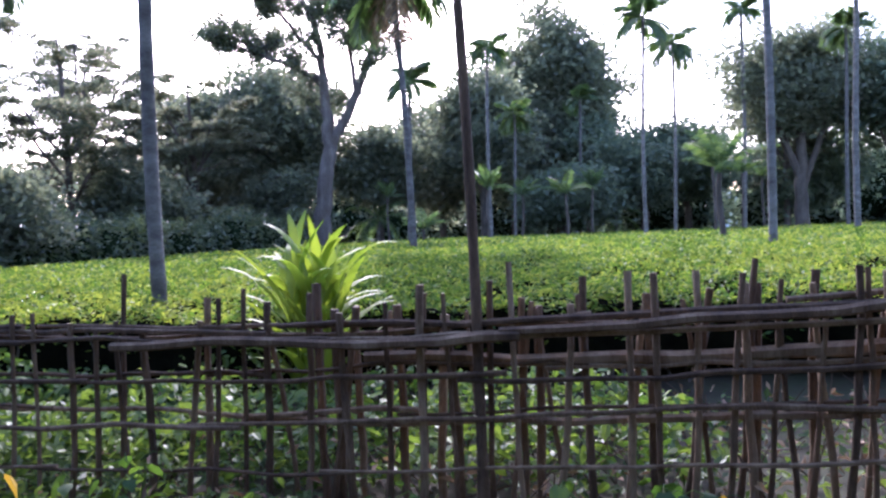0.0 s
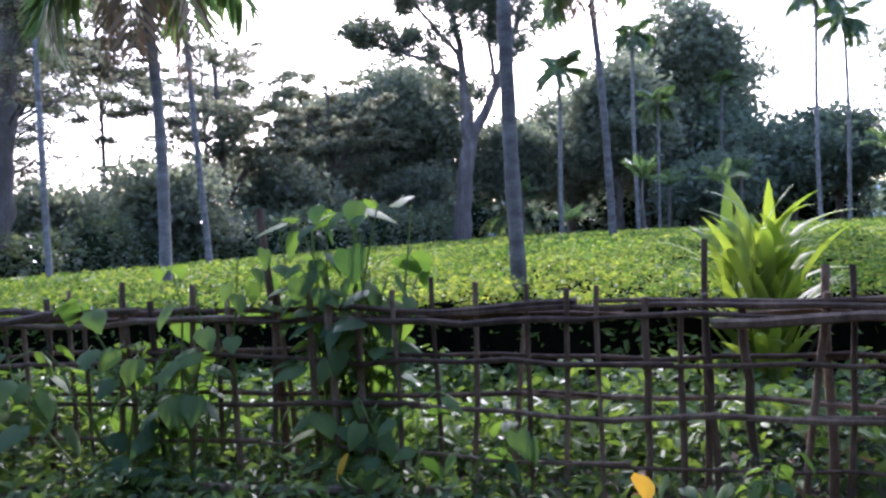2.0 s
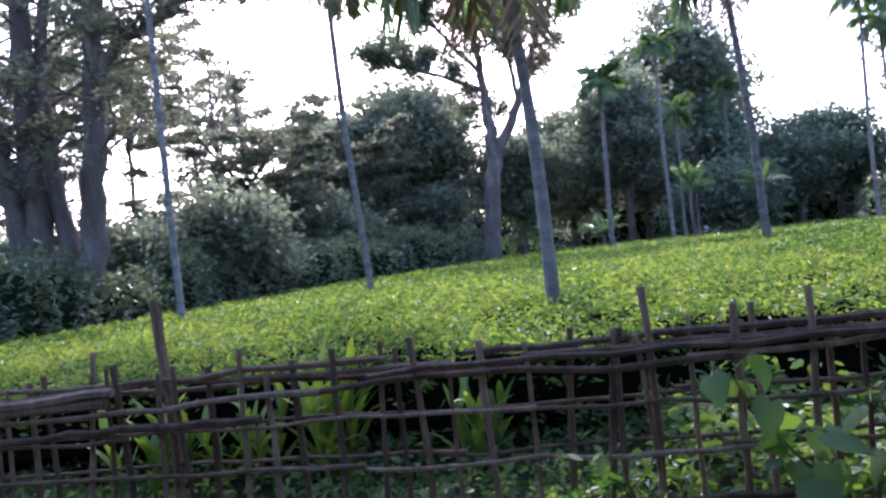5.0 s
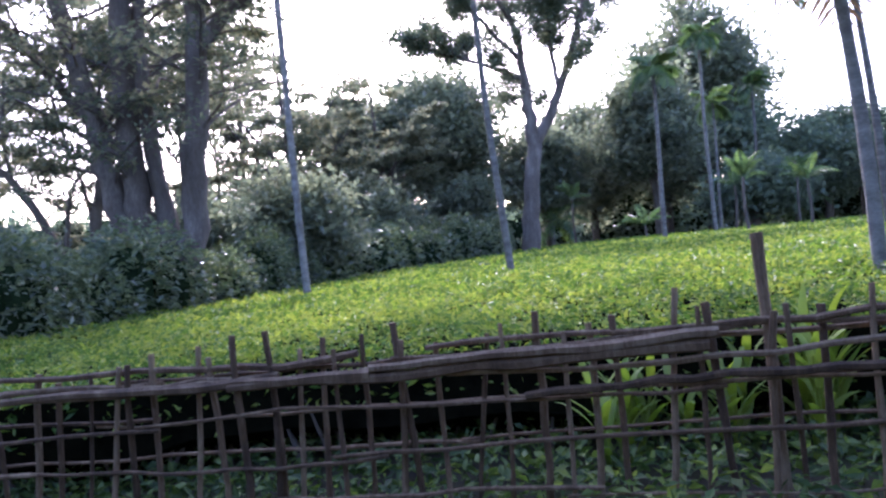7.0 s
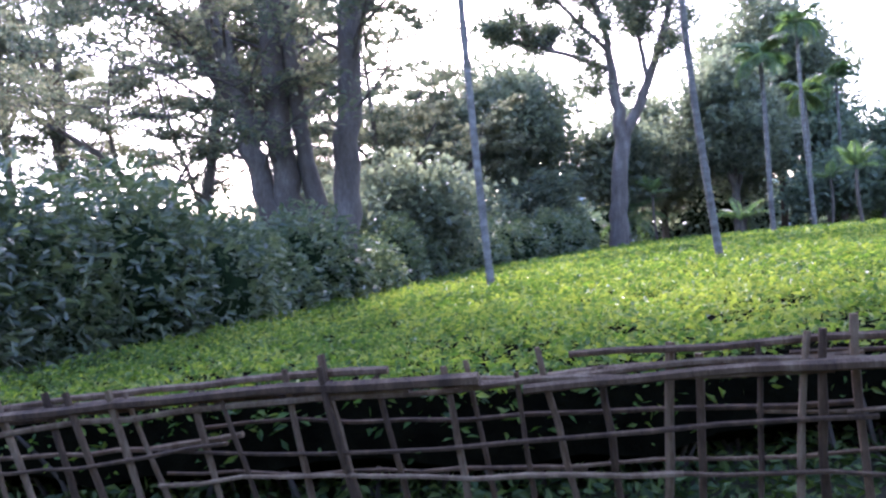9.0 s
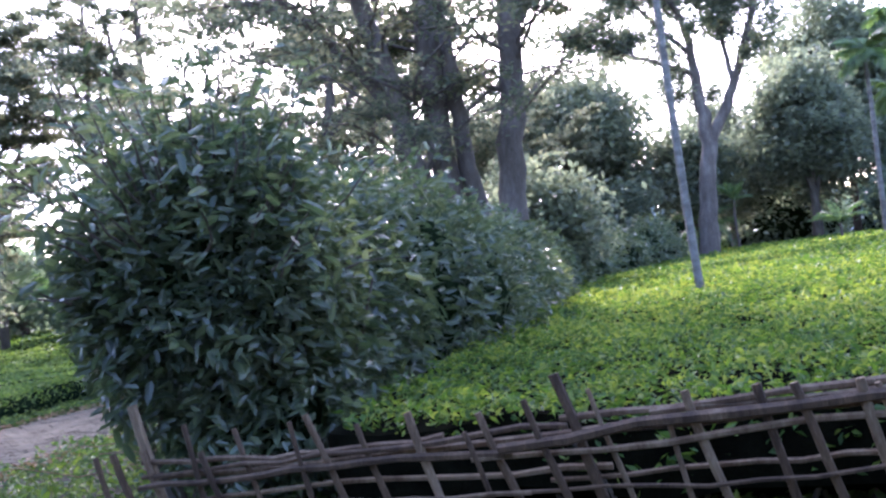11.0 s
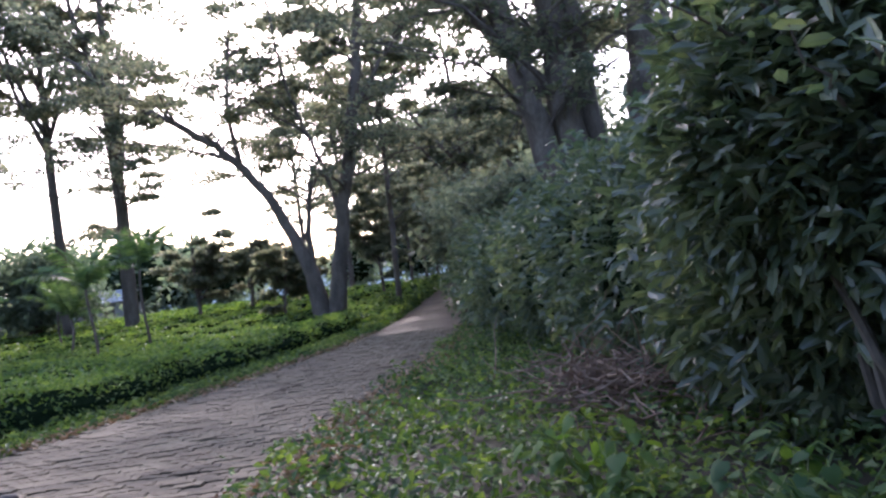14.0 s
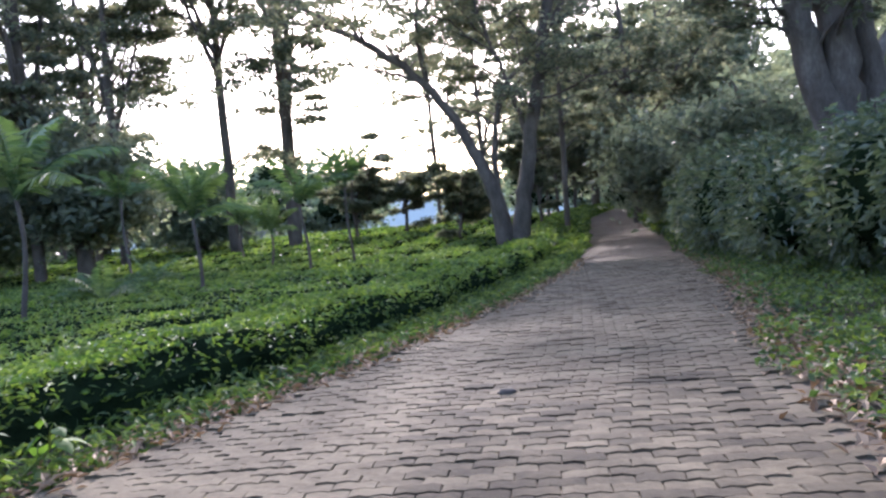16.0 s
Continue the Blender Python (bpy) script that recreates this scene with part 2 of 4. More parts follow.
# ---------------- lie of the land ----------------
def ground_z(x, y):
    x, y = np.asarray(x, float), np.asarray(y, float)
    right = (0.02 * np.clip(x + 18, 0, 16) + 0.004 * np.clip(x + 2, 0, 40)) * smooth(y, 5, 12) + 0.004 * np.clip(y - 10, 0, 200) + 0.10 * smooth(x, -17, -8) * smooth(y, 2.5, 5)
    left = 0.033 * np.clip(y - 27, 0, 45) - 0.07 * smooth(-x, 24, 29) * smooth(-y, -14, -4)
    w = smooth(x, -21, -14)
    return right * w + left * (1 - w)


def canopy_z(x, y):
    return ground_z(x, y) + 0.80


def lumps(x, y, s, seed=0.0):
    """A cheap smooth bumpy field between -1 and 1."""
    return (np.sin(x * s + seed + 1.7 * np.sin(y * s * 0.7)) * np.cos(y * s * 1.13 + 0.6 * seed) + 0.6 * np.sin(x * s * 2.3 + 2 * np.cos(y * s * 1.9 + seed))) / 1.6


FENCE_X = [6.0, 0.12, -2.5, -4.4, -9.9, -11.4, -17.5, -20.2]
FENCE_Y = [3.5, 4.20, 4.72, 5.02, 5.67, 5.86, 6.66, 7.10]


def fence_y(x):
    return np.interp(-np.asarray(x, float), [-v for v in FENCE_X], FENCE_Y)


def grid_mesh(name, xs, ys, zf, mat, smooth_it=True):
    X, Y = np.meshgrid(xs, ys, indexing="ij")
    V = np.stack([X, Y, zf(X, Y)], -1).reshape(-1, 3)
    ny = len(ys)
    i, j = np.meshgrid(np.arange(len(xs) - 1), np.arange(ny - 1), indexing="ij")
    a = i * ny + j
    F = np.stack([a, a + ny, a + ny + 1, a + 1], -1).reshape(-1, 4)
    return raw(name, V, F, mat, smooth_it)


def axis(fine_a, fine_b, step, far):
    near = np.arange(fine_a, fine_b + step, step)
    out = np.array([1.5, 4, 9, 18, 35, 70, 140, 300, 700, far])
    return np.concatenate([fine_a - out[::-1], near, near[-1] + out])


ground = new("ground", grid_mesh("ground", axis(-60, 40, 0.5, 1500), axis(-12, 80, 0.5, 1500), lambda x, y: ground_z(x, y) + 0.02 * lumps(x, y, 2.1), SOIL))
tagged(ground, "dark soil with patches of green growth", "ground", kind="structure")

# ---------------- the track ----------------
ROAD_Y = [-4, 2, 5, 9, 12, 16.5, 22, 30, 40, 50, 66, 90]
ROAD_C = [-30.5, -28.2, -27.3, -26.4, -25.7, -24.65, -23.75, -22.95, -22.3, -21.6, -18.6, -12]
ROAD_W = [5.2, 5.2, 5.0, 4.7, 3.9, 3.4, 3.0, 2.75, 2.6, 2.5, 2.4, 2.4]


def road_z(x, y):
    return ground_z(x, y) + 0.035


def road_mid(y):
    return np.interp(y, ROAD_Y, ROAD_C)


def road_wide(y):
    return np.interp(y, ROAD_Y, ROAD_W)


ry = np.concatenate([np.arange(-4, 30, 0.4), np.arange(30, 90, 1.0)])
rs = np.linspace(-0.5, 0.5, 15)
RX = road_mid(ry)[:, None] + rs[None] * (road_wide(ry) + 0.25 * lumps(ry, ry * 0.3, 1.3))[:, None]
RY = np.repeat(ry[:, None], 15, 1)
RZ = road_z(RX, RY) + 0.03 * (1 - (2 * rs[None]) ** 2)
n_r = len(ry)
i, j = np.meshgrid(np.arange(n_r - 1), np.arange(14), indexing="ij")
a = i * 15 + j
road = new("road", raw("road", np.stack([RX, RY, RZ], -1).reshape(-1, 3), np.stack([a, a + 1, a + 16, a + 15], -1).reshape(-1, 4), DUST, True))
tagged(road, "brown dusty track of worn interlocking pavers", "road", kind="structure")

# ---------------- tea field ----------------
rng = np.random.default_rng(11)


def field_front(x):
    return np.maximum(7.1 + 0.25 * lumps(x, 0 * x, 0.9), fence_y(x) + 0.8)


def field_left(y):
    return np.interp(y, [7, 20, 33, 40, 48, 60], [-18.6, -17.6, -15.9, -13.2, -10.0, -9.0])


def field_top(x, y):
    return canopy_z(x, y) + 0.07 * lumps(x, y, 2.6) + 0.04 * lumps(x, y, 6.3, 2.0)


# dense twigs under the leaves: open-fronted shelf, its shade put into near-black colour
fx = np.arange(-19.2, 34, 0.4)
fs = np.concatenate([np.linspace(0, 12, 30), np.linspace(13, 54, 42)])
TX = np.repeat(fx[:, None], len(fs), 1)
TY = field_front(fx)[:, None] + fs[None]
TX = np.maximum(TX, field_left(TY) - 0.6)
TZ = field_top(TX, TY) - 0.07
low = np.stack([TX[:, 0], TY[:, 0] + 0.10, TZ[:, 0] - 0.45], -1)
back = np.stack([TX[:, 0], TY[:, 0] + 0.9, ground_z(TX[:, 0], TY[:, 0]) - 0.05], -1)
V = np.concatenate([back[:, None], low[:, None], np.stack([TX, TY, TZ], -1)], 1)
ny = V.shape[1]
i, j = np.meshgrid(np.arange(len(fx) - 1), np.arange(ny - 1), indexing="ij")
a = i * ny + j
field = thing("tea_field", "sunlit plucked tea bushes forming a level green field", "tea bushes", kind="stuff")
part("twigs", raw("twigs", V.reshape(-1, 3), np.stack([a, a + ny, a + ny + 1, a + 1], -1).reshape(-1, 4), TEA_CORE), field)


def scatter(n, x0, x1, y0, y1):
    x, y = rng.uniform(x0, x1, n), rng.uniform(y0, y1, n)
    ok = (y > field_front(x) - 0.05) & (x > field_left(y) - 0.5)
    return x[ok], y[ok]


bits = []
for n, x0, x1, y0, y1, size, lift in ((128000, -19.2, 9, 6.6, 12, 0.072, 0.09), (70000, -19.0, 14, 12, 20, 0.11, 0.10), (60000, -18, 26, 20, 34, 0.16, 0.10), (50000, -17, 34, 34, 62, 0.24, 0.10)):
    x, y = scatter(n, x0, x1, y0, y1)
    tuft = np.clip(lumps(x, y, 9.0, 1.0) + lumps(x, y, 4.1, 3.0), -1, 1.4)
    z = field_top(x, y) + rng.uniform(-0.09, lift * 0.6, len(x)) + 0.05 * tuft
    bits.append(leaves(np.stack([x, y, z], -1), size, rng, 0.62, 0.40, 0.22, hang=-0.35))
# sparse leaves down the front face
x = rng.uniform(-18, 9, 5000)
y = field_front(x) + rng.uniform(-0.08, 0.25, 5000)
z = field_top(x, y) - np.abs(rng.normal(0, 0.16, 5000)) - 0.03
bits.append(leaves(np.stack([x, y, z], -1), 0.08, rng, 0.3, 0.4))
V, F = join(bits)
part("leaves", raw("tea_leaves", V, F, TEA), field)
# bare stems below
stems = []
for x in np.arange(-17.5, 8, 0.45):
    for k in range(3):
        bx, by = x + rng.uniform(-0.2, 0.2), float(field_front(np.array([x]))[0]) + rng.uniform(0.15, 0.6)
        stems.append(tube(wobble((bx, by, float(ground_z(bx, by))), (bx + rng.uniform(-0.35, 0.35), by + rng.uniform(-0.3, 0.2), float(canopy_z(bx, by)) - 0.1), 4, 0.03, rng), [0.018, 0.016, 0.013, 0.01], 5))
V, F = join(stems)
part("stems", raw("tea_stems", V, F, DARKBARK), field)

# ---------------- tea rows across the track ----------------


def row_front(y):
    return road_mid(y) - road_wide(y) / 2 - np.interp(y, [6, 10, 16, 24], [0.75, 0.75, 0.65, 0.8])


for k in range(22):
    row = thing("tea_row", "low clipped row of shaded tea bushes" if k else "low clipped tea row beside the track's grassy edge", "tea bushes", group="tea rows across the track")
    bits, cores = [], []
    x_off = k * 1.55
    yy = np.arange(5.0, 56, 0.35)
    xc = row_front(yy) - 0.75 - x_off * (1 + 0.01 * yy)
    half = 0.62 + 0.08 * np.sin(yy * 1.7 + k)
    top = ground_z(xc, yy) + 0.50 + 0.05 * np.sin(yy * 2.3 + k * 2) + 0.03 * lumps(xc, yy, 3.0)
    prof = np.array([[-1.0, 0.0], [-1.05, 0.55], [-0.8, 1.0], [0.0, 1.05], [0.8, 1.0], [1.05, 0.55], [1.0, 0.0]])
    gz = ground_z(xc, yy) - 0.03
    V = np.stack([xc[:, None] + prof[None, :, 0] * half[:, None] * 0.93, np.repeat(yy[:, None], 7, 1), gz[:, None] + prof[None, :, 1] * (top - gz)[:, None] * 0.93], -1)
    i, j = np.meshgrid(np.arange(len(yy) - 1), np.arange(6), indexing="ij")
    a = i * 7 + j
    cores.append((V.reshape(-1, 3), np.stack([a, a + 1, a + 8, a + 7], -1).reshape(-1, 4)))
    for n, y0, y1, size in ((15000 if k == 0 else 5200 if k < 4 else 900, 5, 18, 0.085), (6500 if k == 0 else 4200 if k < 9 else 1500, 18, 32, 0.13), (2600 if k < 12 else 1400, 32, 56, 0.2)):
        y = rng.uniform(y0, y1, n)
        s = np.clip(rng.uniform(-1.28, 1.28, n), -1.09, 1.09) + rng.normal(0, 0.03, n)
        c = np.interp(y, yy, xc)
        h = np.interp(y, yy, half)
        tp = np.interp(y, yy, top)
        keep = (s < 0.85) | (rng.random(n) < 0.7)
        y, s, c, h, tp = y[keep], s[keep], c[keep], h[keep], tp[keep]
        n = len(y)
        x = c + s * h
        side = np.abs(s) > 0.85
        g = ground_z(x, y)
        z = np.where(side, g + (tp - g) * rng.uniform(0.0, 1.0, n) ** 0.45, tp + rng.uniform(-0.04, 0.06, n))
        bits.append(leaves(np.stack([x, y, z], -1), size, rng, 0.5, 0.4, 0.2, hang=-0.2))
    V, F = join(cores)
    # solid core of the row, coloured near-black as its inner shade
    tagged(part("twigs", raw("row_shade", V, F, CORE), row), kind="stuff")
    V, F = join(bits)
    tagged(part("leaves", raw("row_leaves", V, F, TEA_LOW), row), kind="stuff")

# ---------------- herbs on the verges ----------------
herbs = thing("ground_plants", "mixed low green weeds on the verge and under the fence", "weeds", kind="stuff")
bits = []
n = 42000
x = rng.uniform(-19.5, 6, n)
x = np.where((x > -0.8) & (rng.random(n) < 0.7), x - 8, x)
y = fence_y(x) + rng.uniform(-1.3, 2.6, n)
tall = 0.5 + 0.5 * lumps(x, y, 1.9)
z = ground_z(x, y) + 0.03 + rng.uniform(0, 1, n) ** 1.5 * (0.10 + 0.28 * tall * smooth(-x, -6, 10) * (1 - 0.55 * smooth(-x, 9.5, 12)))
bits.append(leaves(np.stack([x, y, z], -1), 0.085, rng, 0.55, 0.5))
n = 62000
y = rng.uniform(6.0, 30, n)
x = rng.uniform(-24.5, -18.2, n)
ok = (x > road_mid(y) + road_wide(y) / 2 - 0.1 + 0.35 * lumps(x, y, 1.6))
x, y = x[ok], y[ok]
z = ground_z(x, y) + 0.02 + rng.uniform(0, 1, len(x)) ** 1.6 * (0.06 + 0.30 * (0.5 + 0.5 * lumps(x, y, 2.3, 4.0)))
bits.append(leaves(np.stack([x, y, z], -1), 0.075, rng, 0.6, 0.55))
n = 26000
y = rng.uniform(4, 50, n)
e = road_mid(y) - road_wide(y) / 2
x = e - rng.uniform(-0.12, 0.85, n)
z = ground_z(x, y) + 0.02 + rng.uniform(0, 1, n) ** 2 * 0.16
bits.append(leaves(np.stack([x, y, z], -1), 0.055 + 0.004 * y, rng, 0.4, 0.3))
n = 14000
y = rng.uniform(28, 66, n)
x = road_mid(y) + (road_wide(y) / 2 + rng.uniform(-0.2, 2.2, n)) * np.where(rng.random(n) < 0.5, -1, 1)
z = ground_z(x, y) + rng.uniform(0, 0.5, n)
bits.append(leaves(np.stack([x, y, z], -1), 0.28, rng, 0.4, 0.35))
V, F = join(bits)
part("leaves", raw("herb_leaves", V, F, HERB), herbs)

weeds = thing("sunlit_weeds", "bright broad-leaved weeds in the strip behind the fence", "weeds", kind="stuff")
n = 7000
x = rng.uniform(-6.8, 1.4, n)
y = fence_y(x) + 0.25 + rng.random(n) * 2.0
z = ground_z(x, y) + 0.08 + (0.12 + 0.42 * (0.5 + 0.5 * lumps(x, y, 2.7, 2.0))) * rng.random(n) ** 0.7
V, F = leaves(np.stack([x, y, z], -1), 0.09, rng, 0.55, 0.55, 0.2, hang=0.1, fine=True)
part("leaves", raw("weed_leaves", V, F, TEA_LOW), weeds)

fallen = thing("fallen_leaves", "dry brown leaves along the edges of the track", "fallen leaves", kind="stuff")
n = 5200
y = 4 + 22 * rng.random(n) ** 1.4
sgn = np.where(rng.random(n) < 0.5, -1, 1)
x = road_mid(y) + sgn * (road_wide(y) / 2 + rng.normal(0, 0.16, n) + np.where(sgn > 0, 0.05, 0))
z = road_z(x, y) + 0.03 + rng.uniform(0, 0.03, n)
V, F = leaves(np.stack([x, y, z], -1), 0.10, rng, 0.9, 0.45, 0.3)
part("leaves", raw("dry_leaves", V, F, DRY), fallen)

# ---------------- hedge and the great bush ----------------
def shell_leaves(centre, radii, n, size, rng, lump=0.18, hang=0.3, up=0.35, seed=0.0, depth=0.25, fine=False):
    d = unit(rng.normal(size=(n, 3)))
    r = 1 + lump * lumps(d[:, 0] * 3 + d[:, 2] * 2, d[:, 1] * 3 - d[:, 2], 2.2, seed) - depth * rng.random(n) ** 2
    P = np.asarray(centre) + d * np.asarray(radii) * r[:, None]
    return leaves(P, size, rng, up, 0.40, 0.2, out=d * 0.9, hang=hang, fine=fine)


def blob(centre, radii, seed, rings=9, sides=14, lump=0.15):
    th = np.linspace(0.05, np.pi - 0.05, rings)[:, None]
    ph = np.linspace(0, 2 * np.pi, sides, endpoint=False)[None]
    d = np.stack([np.sin(th) * np.cos(ph), np.sin(th) * np.sin(ph), np.cos(th) * np.ones_like(ph)], -1)
    r = 1 + lump * lumps(d[..., 0] * 3 + d[..., 2] * 2, d[..., 1] * 3 - d[..., 2], 2.2, seed)
    V = (np.asarray(centre) + d * np.asarray(radii) * r[..., None]).reshape(-1, 3)
    i, j = np.meshgrid(np.arange(rings - 1), np.arange(sides), indexing="ij")
    F = np.stack([i * sides + j, (i + 1) * sides + j, (i + 1) * sides + (j + 1) % sides, i * sides + (j + 1) % sides], -1).reshape(-1, 4)
    return V, F


rng = np.random.default_rng(21)
bush = thing("large_bush", "large dark glossy-leaved bush at the fence's end", "bush", -20.05, 8.7, 0)
bl, bc = [], []
for c, r, n in (((-0.08, 0, 1.7), (1.0, 1.0, 1.25), 5200), ((-0.75, 0.1, 2.0), (0.68, 0.75, 0.6), 1700), ((-0.1, 0.2, 2.4), (0.80, 0.85, 0.72), 2400), ((0.34, 0.1, 1.5), (0.62, 0.85, 0.72), 1700), ((-0.75, 0.3, 1.6), (0.7, 0.8, 0.7), 2200), ((0.22, -0.1, 0.8), (0.75, 0.75, 0.7), 1700), ((-0.5, 0.6, 2.6), (0.6, 0.6, 0.55), 1200)):
    bl.append(shell_leaves(c, r, int(n * 1.5), 0.125, rng, 0.2, 0.25, 0.45, seed=c[0] * 3, depth=0.4, fine=True))
    bc.append(blob(c, [v * 0.55 for v in r], c[0] * 3))
# long shoots standing out of the crown
shoots = []
for k in range(85):
    d = unit(np.array([rng.normal(), rng.normal() - 0.3, abs(rng.normal()) + 0.25]))
    s = np.array([-0.15, 0, 1.6]) + d * [1.0, 1.0, 1.1]
    e = s + d * rng.uniform(0.35, 0.75) + [0, 0, rng.uniform(0, 0.25)]
    p = wobble(s, e, 5, 0.03, rng)
    shoots.append(tube(p, np.linspace(0.011, 0.004, 5), 5))
    q = np.concatenate([p[1:], p[2:] + rng.normal(0, 0.05, (3, 3)), p[2:] + rng.normal(0, 0.07, (3, 3)), p[3:] + rng.normal(0, 0.07, (2, 3))])
    bl.append(leaves(q, 0.14, rng, 0.4, 0.36, 0.2, out=d * 0.8, hang=0.3, fine=True))
for k in range(14):
    s = np.array([rng.uniform(-0.5, 0.5), rng.uniform(-0.3, 0.4), 0])
    shoots.append(tube(wobble(s, s * 2.2 + [rng.uniform(-0.6, 0.6), rng.uniform(-0.4, 0.4), 1.7], 6, 0.06, rng), np.linspace(0.035, 0.012, 6), 6))
V, F = join(bc)
tagged(part("inner_shade", raw("bush_core", V, F, CORE), bush), kind="stuff")
V, F = join(bl)
part("leaves", raw("bush_leaves", V, F, BUSH), bush)
V, F = join(shoots)
tagged(part("branches", raw("bush_branches", V, F, DARKBARK), bush), kind="stuff")

hedge = thing("hedge", "tall dense dark hedge between field and track", "hedge", kind="stuff")
bl, bc = [], []
for y in np.arange(9.6, 58, 1.35):
    xl = float(field_left(y)) - 0.9 - 0.75 * float(1 - smooth(y, 10, 15))
    xr = float(road_mid(y) + road_wide(y) / 2) + 1.15 + 0.35 * math.sin(y)
    xr = max(xr, -19.9 - 0.13 * (y - 9.6)) if y < 22 else xr
    xr = min(xr, xl - 0.2)
    for k, x in enumerate(np.linspace(xr, xl, 3 if y < 38 else 4)):
        h = (2.35 + 0.35 * math.sin(y * 0.9 + k * 2) + (0.35 if y < 16 else 0)) + rng.uniform(-0.2, 0.3) + (0.5 if y > 30 else 0)
        c = (x + rng.uniform(-0.2, 0.2), y + rng.uniform(-0.3, 0.3), float(ground_z(x, y)) + h * 0.48)
        r = (1.05 + rng.uniform(-0.1, 0.25), 1.15, h * 0.54)
        size = 0.15 if y < 16 else 0.19 if y < 28 else 0.3
        bl.append(shell_leaves(c, r, int(2300 if y < 16 else 1500 if y < 28 else 560), size, rng, 0.15, 0.3, seed=y + k, depth=0.3, fine=y < 14))
        bc.append(blob(c, [v * 0.58 for v in r], y + k, 7, 10))
V, F = join(bc)
part("inner_shade", raw("hedge_core", V, F, CORE), hedge)
V, F = join(bl)
part("leaves", raw("hedge_leaves", V, F, BUSH), hedge)

# dead brushwood at the hedge's foot
brush = thing("brushwood_pile", "heap of dry brown twigs under the hedge", "brushwood", -21.45, 11.3, 0.0)
tw = []
for k in range(300):
    s = np.array([rng.normal(0, 0.32), rng.normal(0, 0.65), rng.uniform(0.04, 0.4)])
    d = unit(np.array([rng.normal(), rng.normal(), rng.normal() * 0.35 + 0.1])) * rng.uniform(0.25, 0.8)
    e = s + d
    e[2] = max(e[2], 0.03)
    tw.append(tube(wobble(s, e, 5, 0.03, rng), np.linspace(0.009, 0.004, 5), 4))
V, F = join(tw)
tagged(part("twigs", raw("brush_twigs", V, F, BRUSH), brush), kind="stuff")

dry_grass = thing("dry_brush", "dry brown stalks and dead weeds behind the fence", "dead weeds", kind="stuff")
tw = []
for k in range(300):
    x = rng.uniform(-2.2, 4.5)
    y = float(fence_y(x)) + rng.uniform(0.15, 2.3)
    s = np.array([x, y, float(ground_z(x, y))])
    e = s + [rng.normal(0, 0.25), rng.normal(0, 0.25), rng.uniform(0.1, 0.5)]
    tw.append(tube(wobble(s, e, 4, 0.02, rng), np.linspace(0.006, 0.003, 4), 4))
V, F = join(tw)
part("stalks", raw("dry_stalks", V, F, BAMBOO), dry_grass)
n = 800
x = rng.uniform(-2.5, 5, n)
y = fence_y(x) + rng.uniform(-0.3, 2.4, n)
z = ground_z(x, y) + 0.03 + 0.25 * rng.random(n) ** 2
V, F = leaves(np.stack([x, y, z], -1), 0.09, rng, 0.4, 0.35, 0.3)
part("dead_leaves", raw("dry_weed_leaves", V, F, DRY), dry_grass)

# ---------------- palms ----------------
def frond_mesh(name, length, droop, mat, seed, leaflet=0.5, pairs=20, count=9, lift=(0.1, 1.1), wide=0.05):
    r = np.random.default_rng(seed)
    quads, tris = [], []
    for k in range(count):
        az = 2 * np.pi * k / count + r.uniform(-0.25, 0.25)
        el = r.uniform(*lift)
        L = length * r.uniform(0.85, 1.1)
        h = np.array([math.cos(az), math.sin(az), 0])
        s = np.linspace(0, 1, 9)
        ang = el - droop * s ** 1.3 * r.uniform(0.85, 1.15)
        step = L / 8
        p = np.concatenate([[np.zeros(3)], np.cumsum(h * np.cos(ang[:-1])[:, None] * step + np.array([0, 0, 1]) * np.sin(ang[:-1])[:, None] * step, 0)])
        quads.append(tube(p, np.linspace(0.03, 0.006, 9) * length / 2, 4))
        u = np.linspace(0.14, 0.99, pairs)
        P = np.stack([np.interp(u, s, p[:, c]) for c in range(3)], -1)
        T = unit(np.stack([np.interp(u, s, np.gradient(p[:, c])) for c in range(3)], -1))
        side = np.array([-math.sin(az), math.cos(az), 0])
        ll = leaflet * np.sin(np.pi * np.clip(u * 0.9 + 0.08, 0, 1)) ** 0.6
        for sg in (-1, 1):
            D = unit(side * sg * 0.85 + T * 0.6 + np.array([0, 0, -0.35]) + r.normal(0, 0.08, (pairs, 3)))
            tip = P + D * ll[:, None] - np.array([0, 0, 0.18]) * ll[:, None]
            mid = P + D * ll[:, None] * 0.45
            w = T * wide * ll[:, None] * 1.4
            V = np.stack([P, mid + w, tip, mid - w], 1).reshape(-1, 3)
            i = np.arange(pairs)[:, None] * 4
            tris.append((V, (i + [0, 1, 2, 3])))
    V, F = join(quads + tris)
    return raw(name, V, F, mat)


ARECA_CROWN = [frond_mesh("areca_fronds", 2.0, 1.7, PALM, s, 0.85, 24, 12, (-0.5, 1.35), 0.09) for s in (1, 2, 3)]
YOUNG_CROWN = [frond_mesh("young_fronds", 1.7, 1.25, PALM, s, 0.42, 22, 9, (0.55, 1.5), 0.07) for s in (4, 5)]
COCO_CROWN = frond_mesh("coconut_fronds", 3.6, 1.9, PALM, 7, 0.9, 26, 14, (-0.3, 1.3), 0.05)
DEAD_CROWN = frond_mesh("dead_fronds", 1.9, 1.0, DRY, 8, 0.6, 14, 6, (-1.2, -0.7), 0.07)


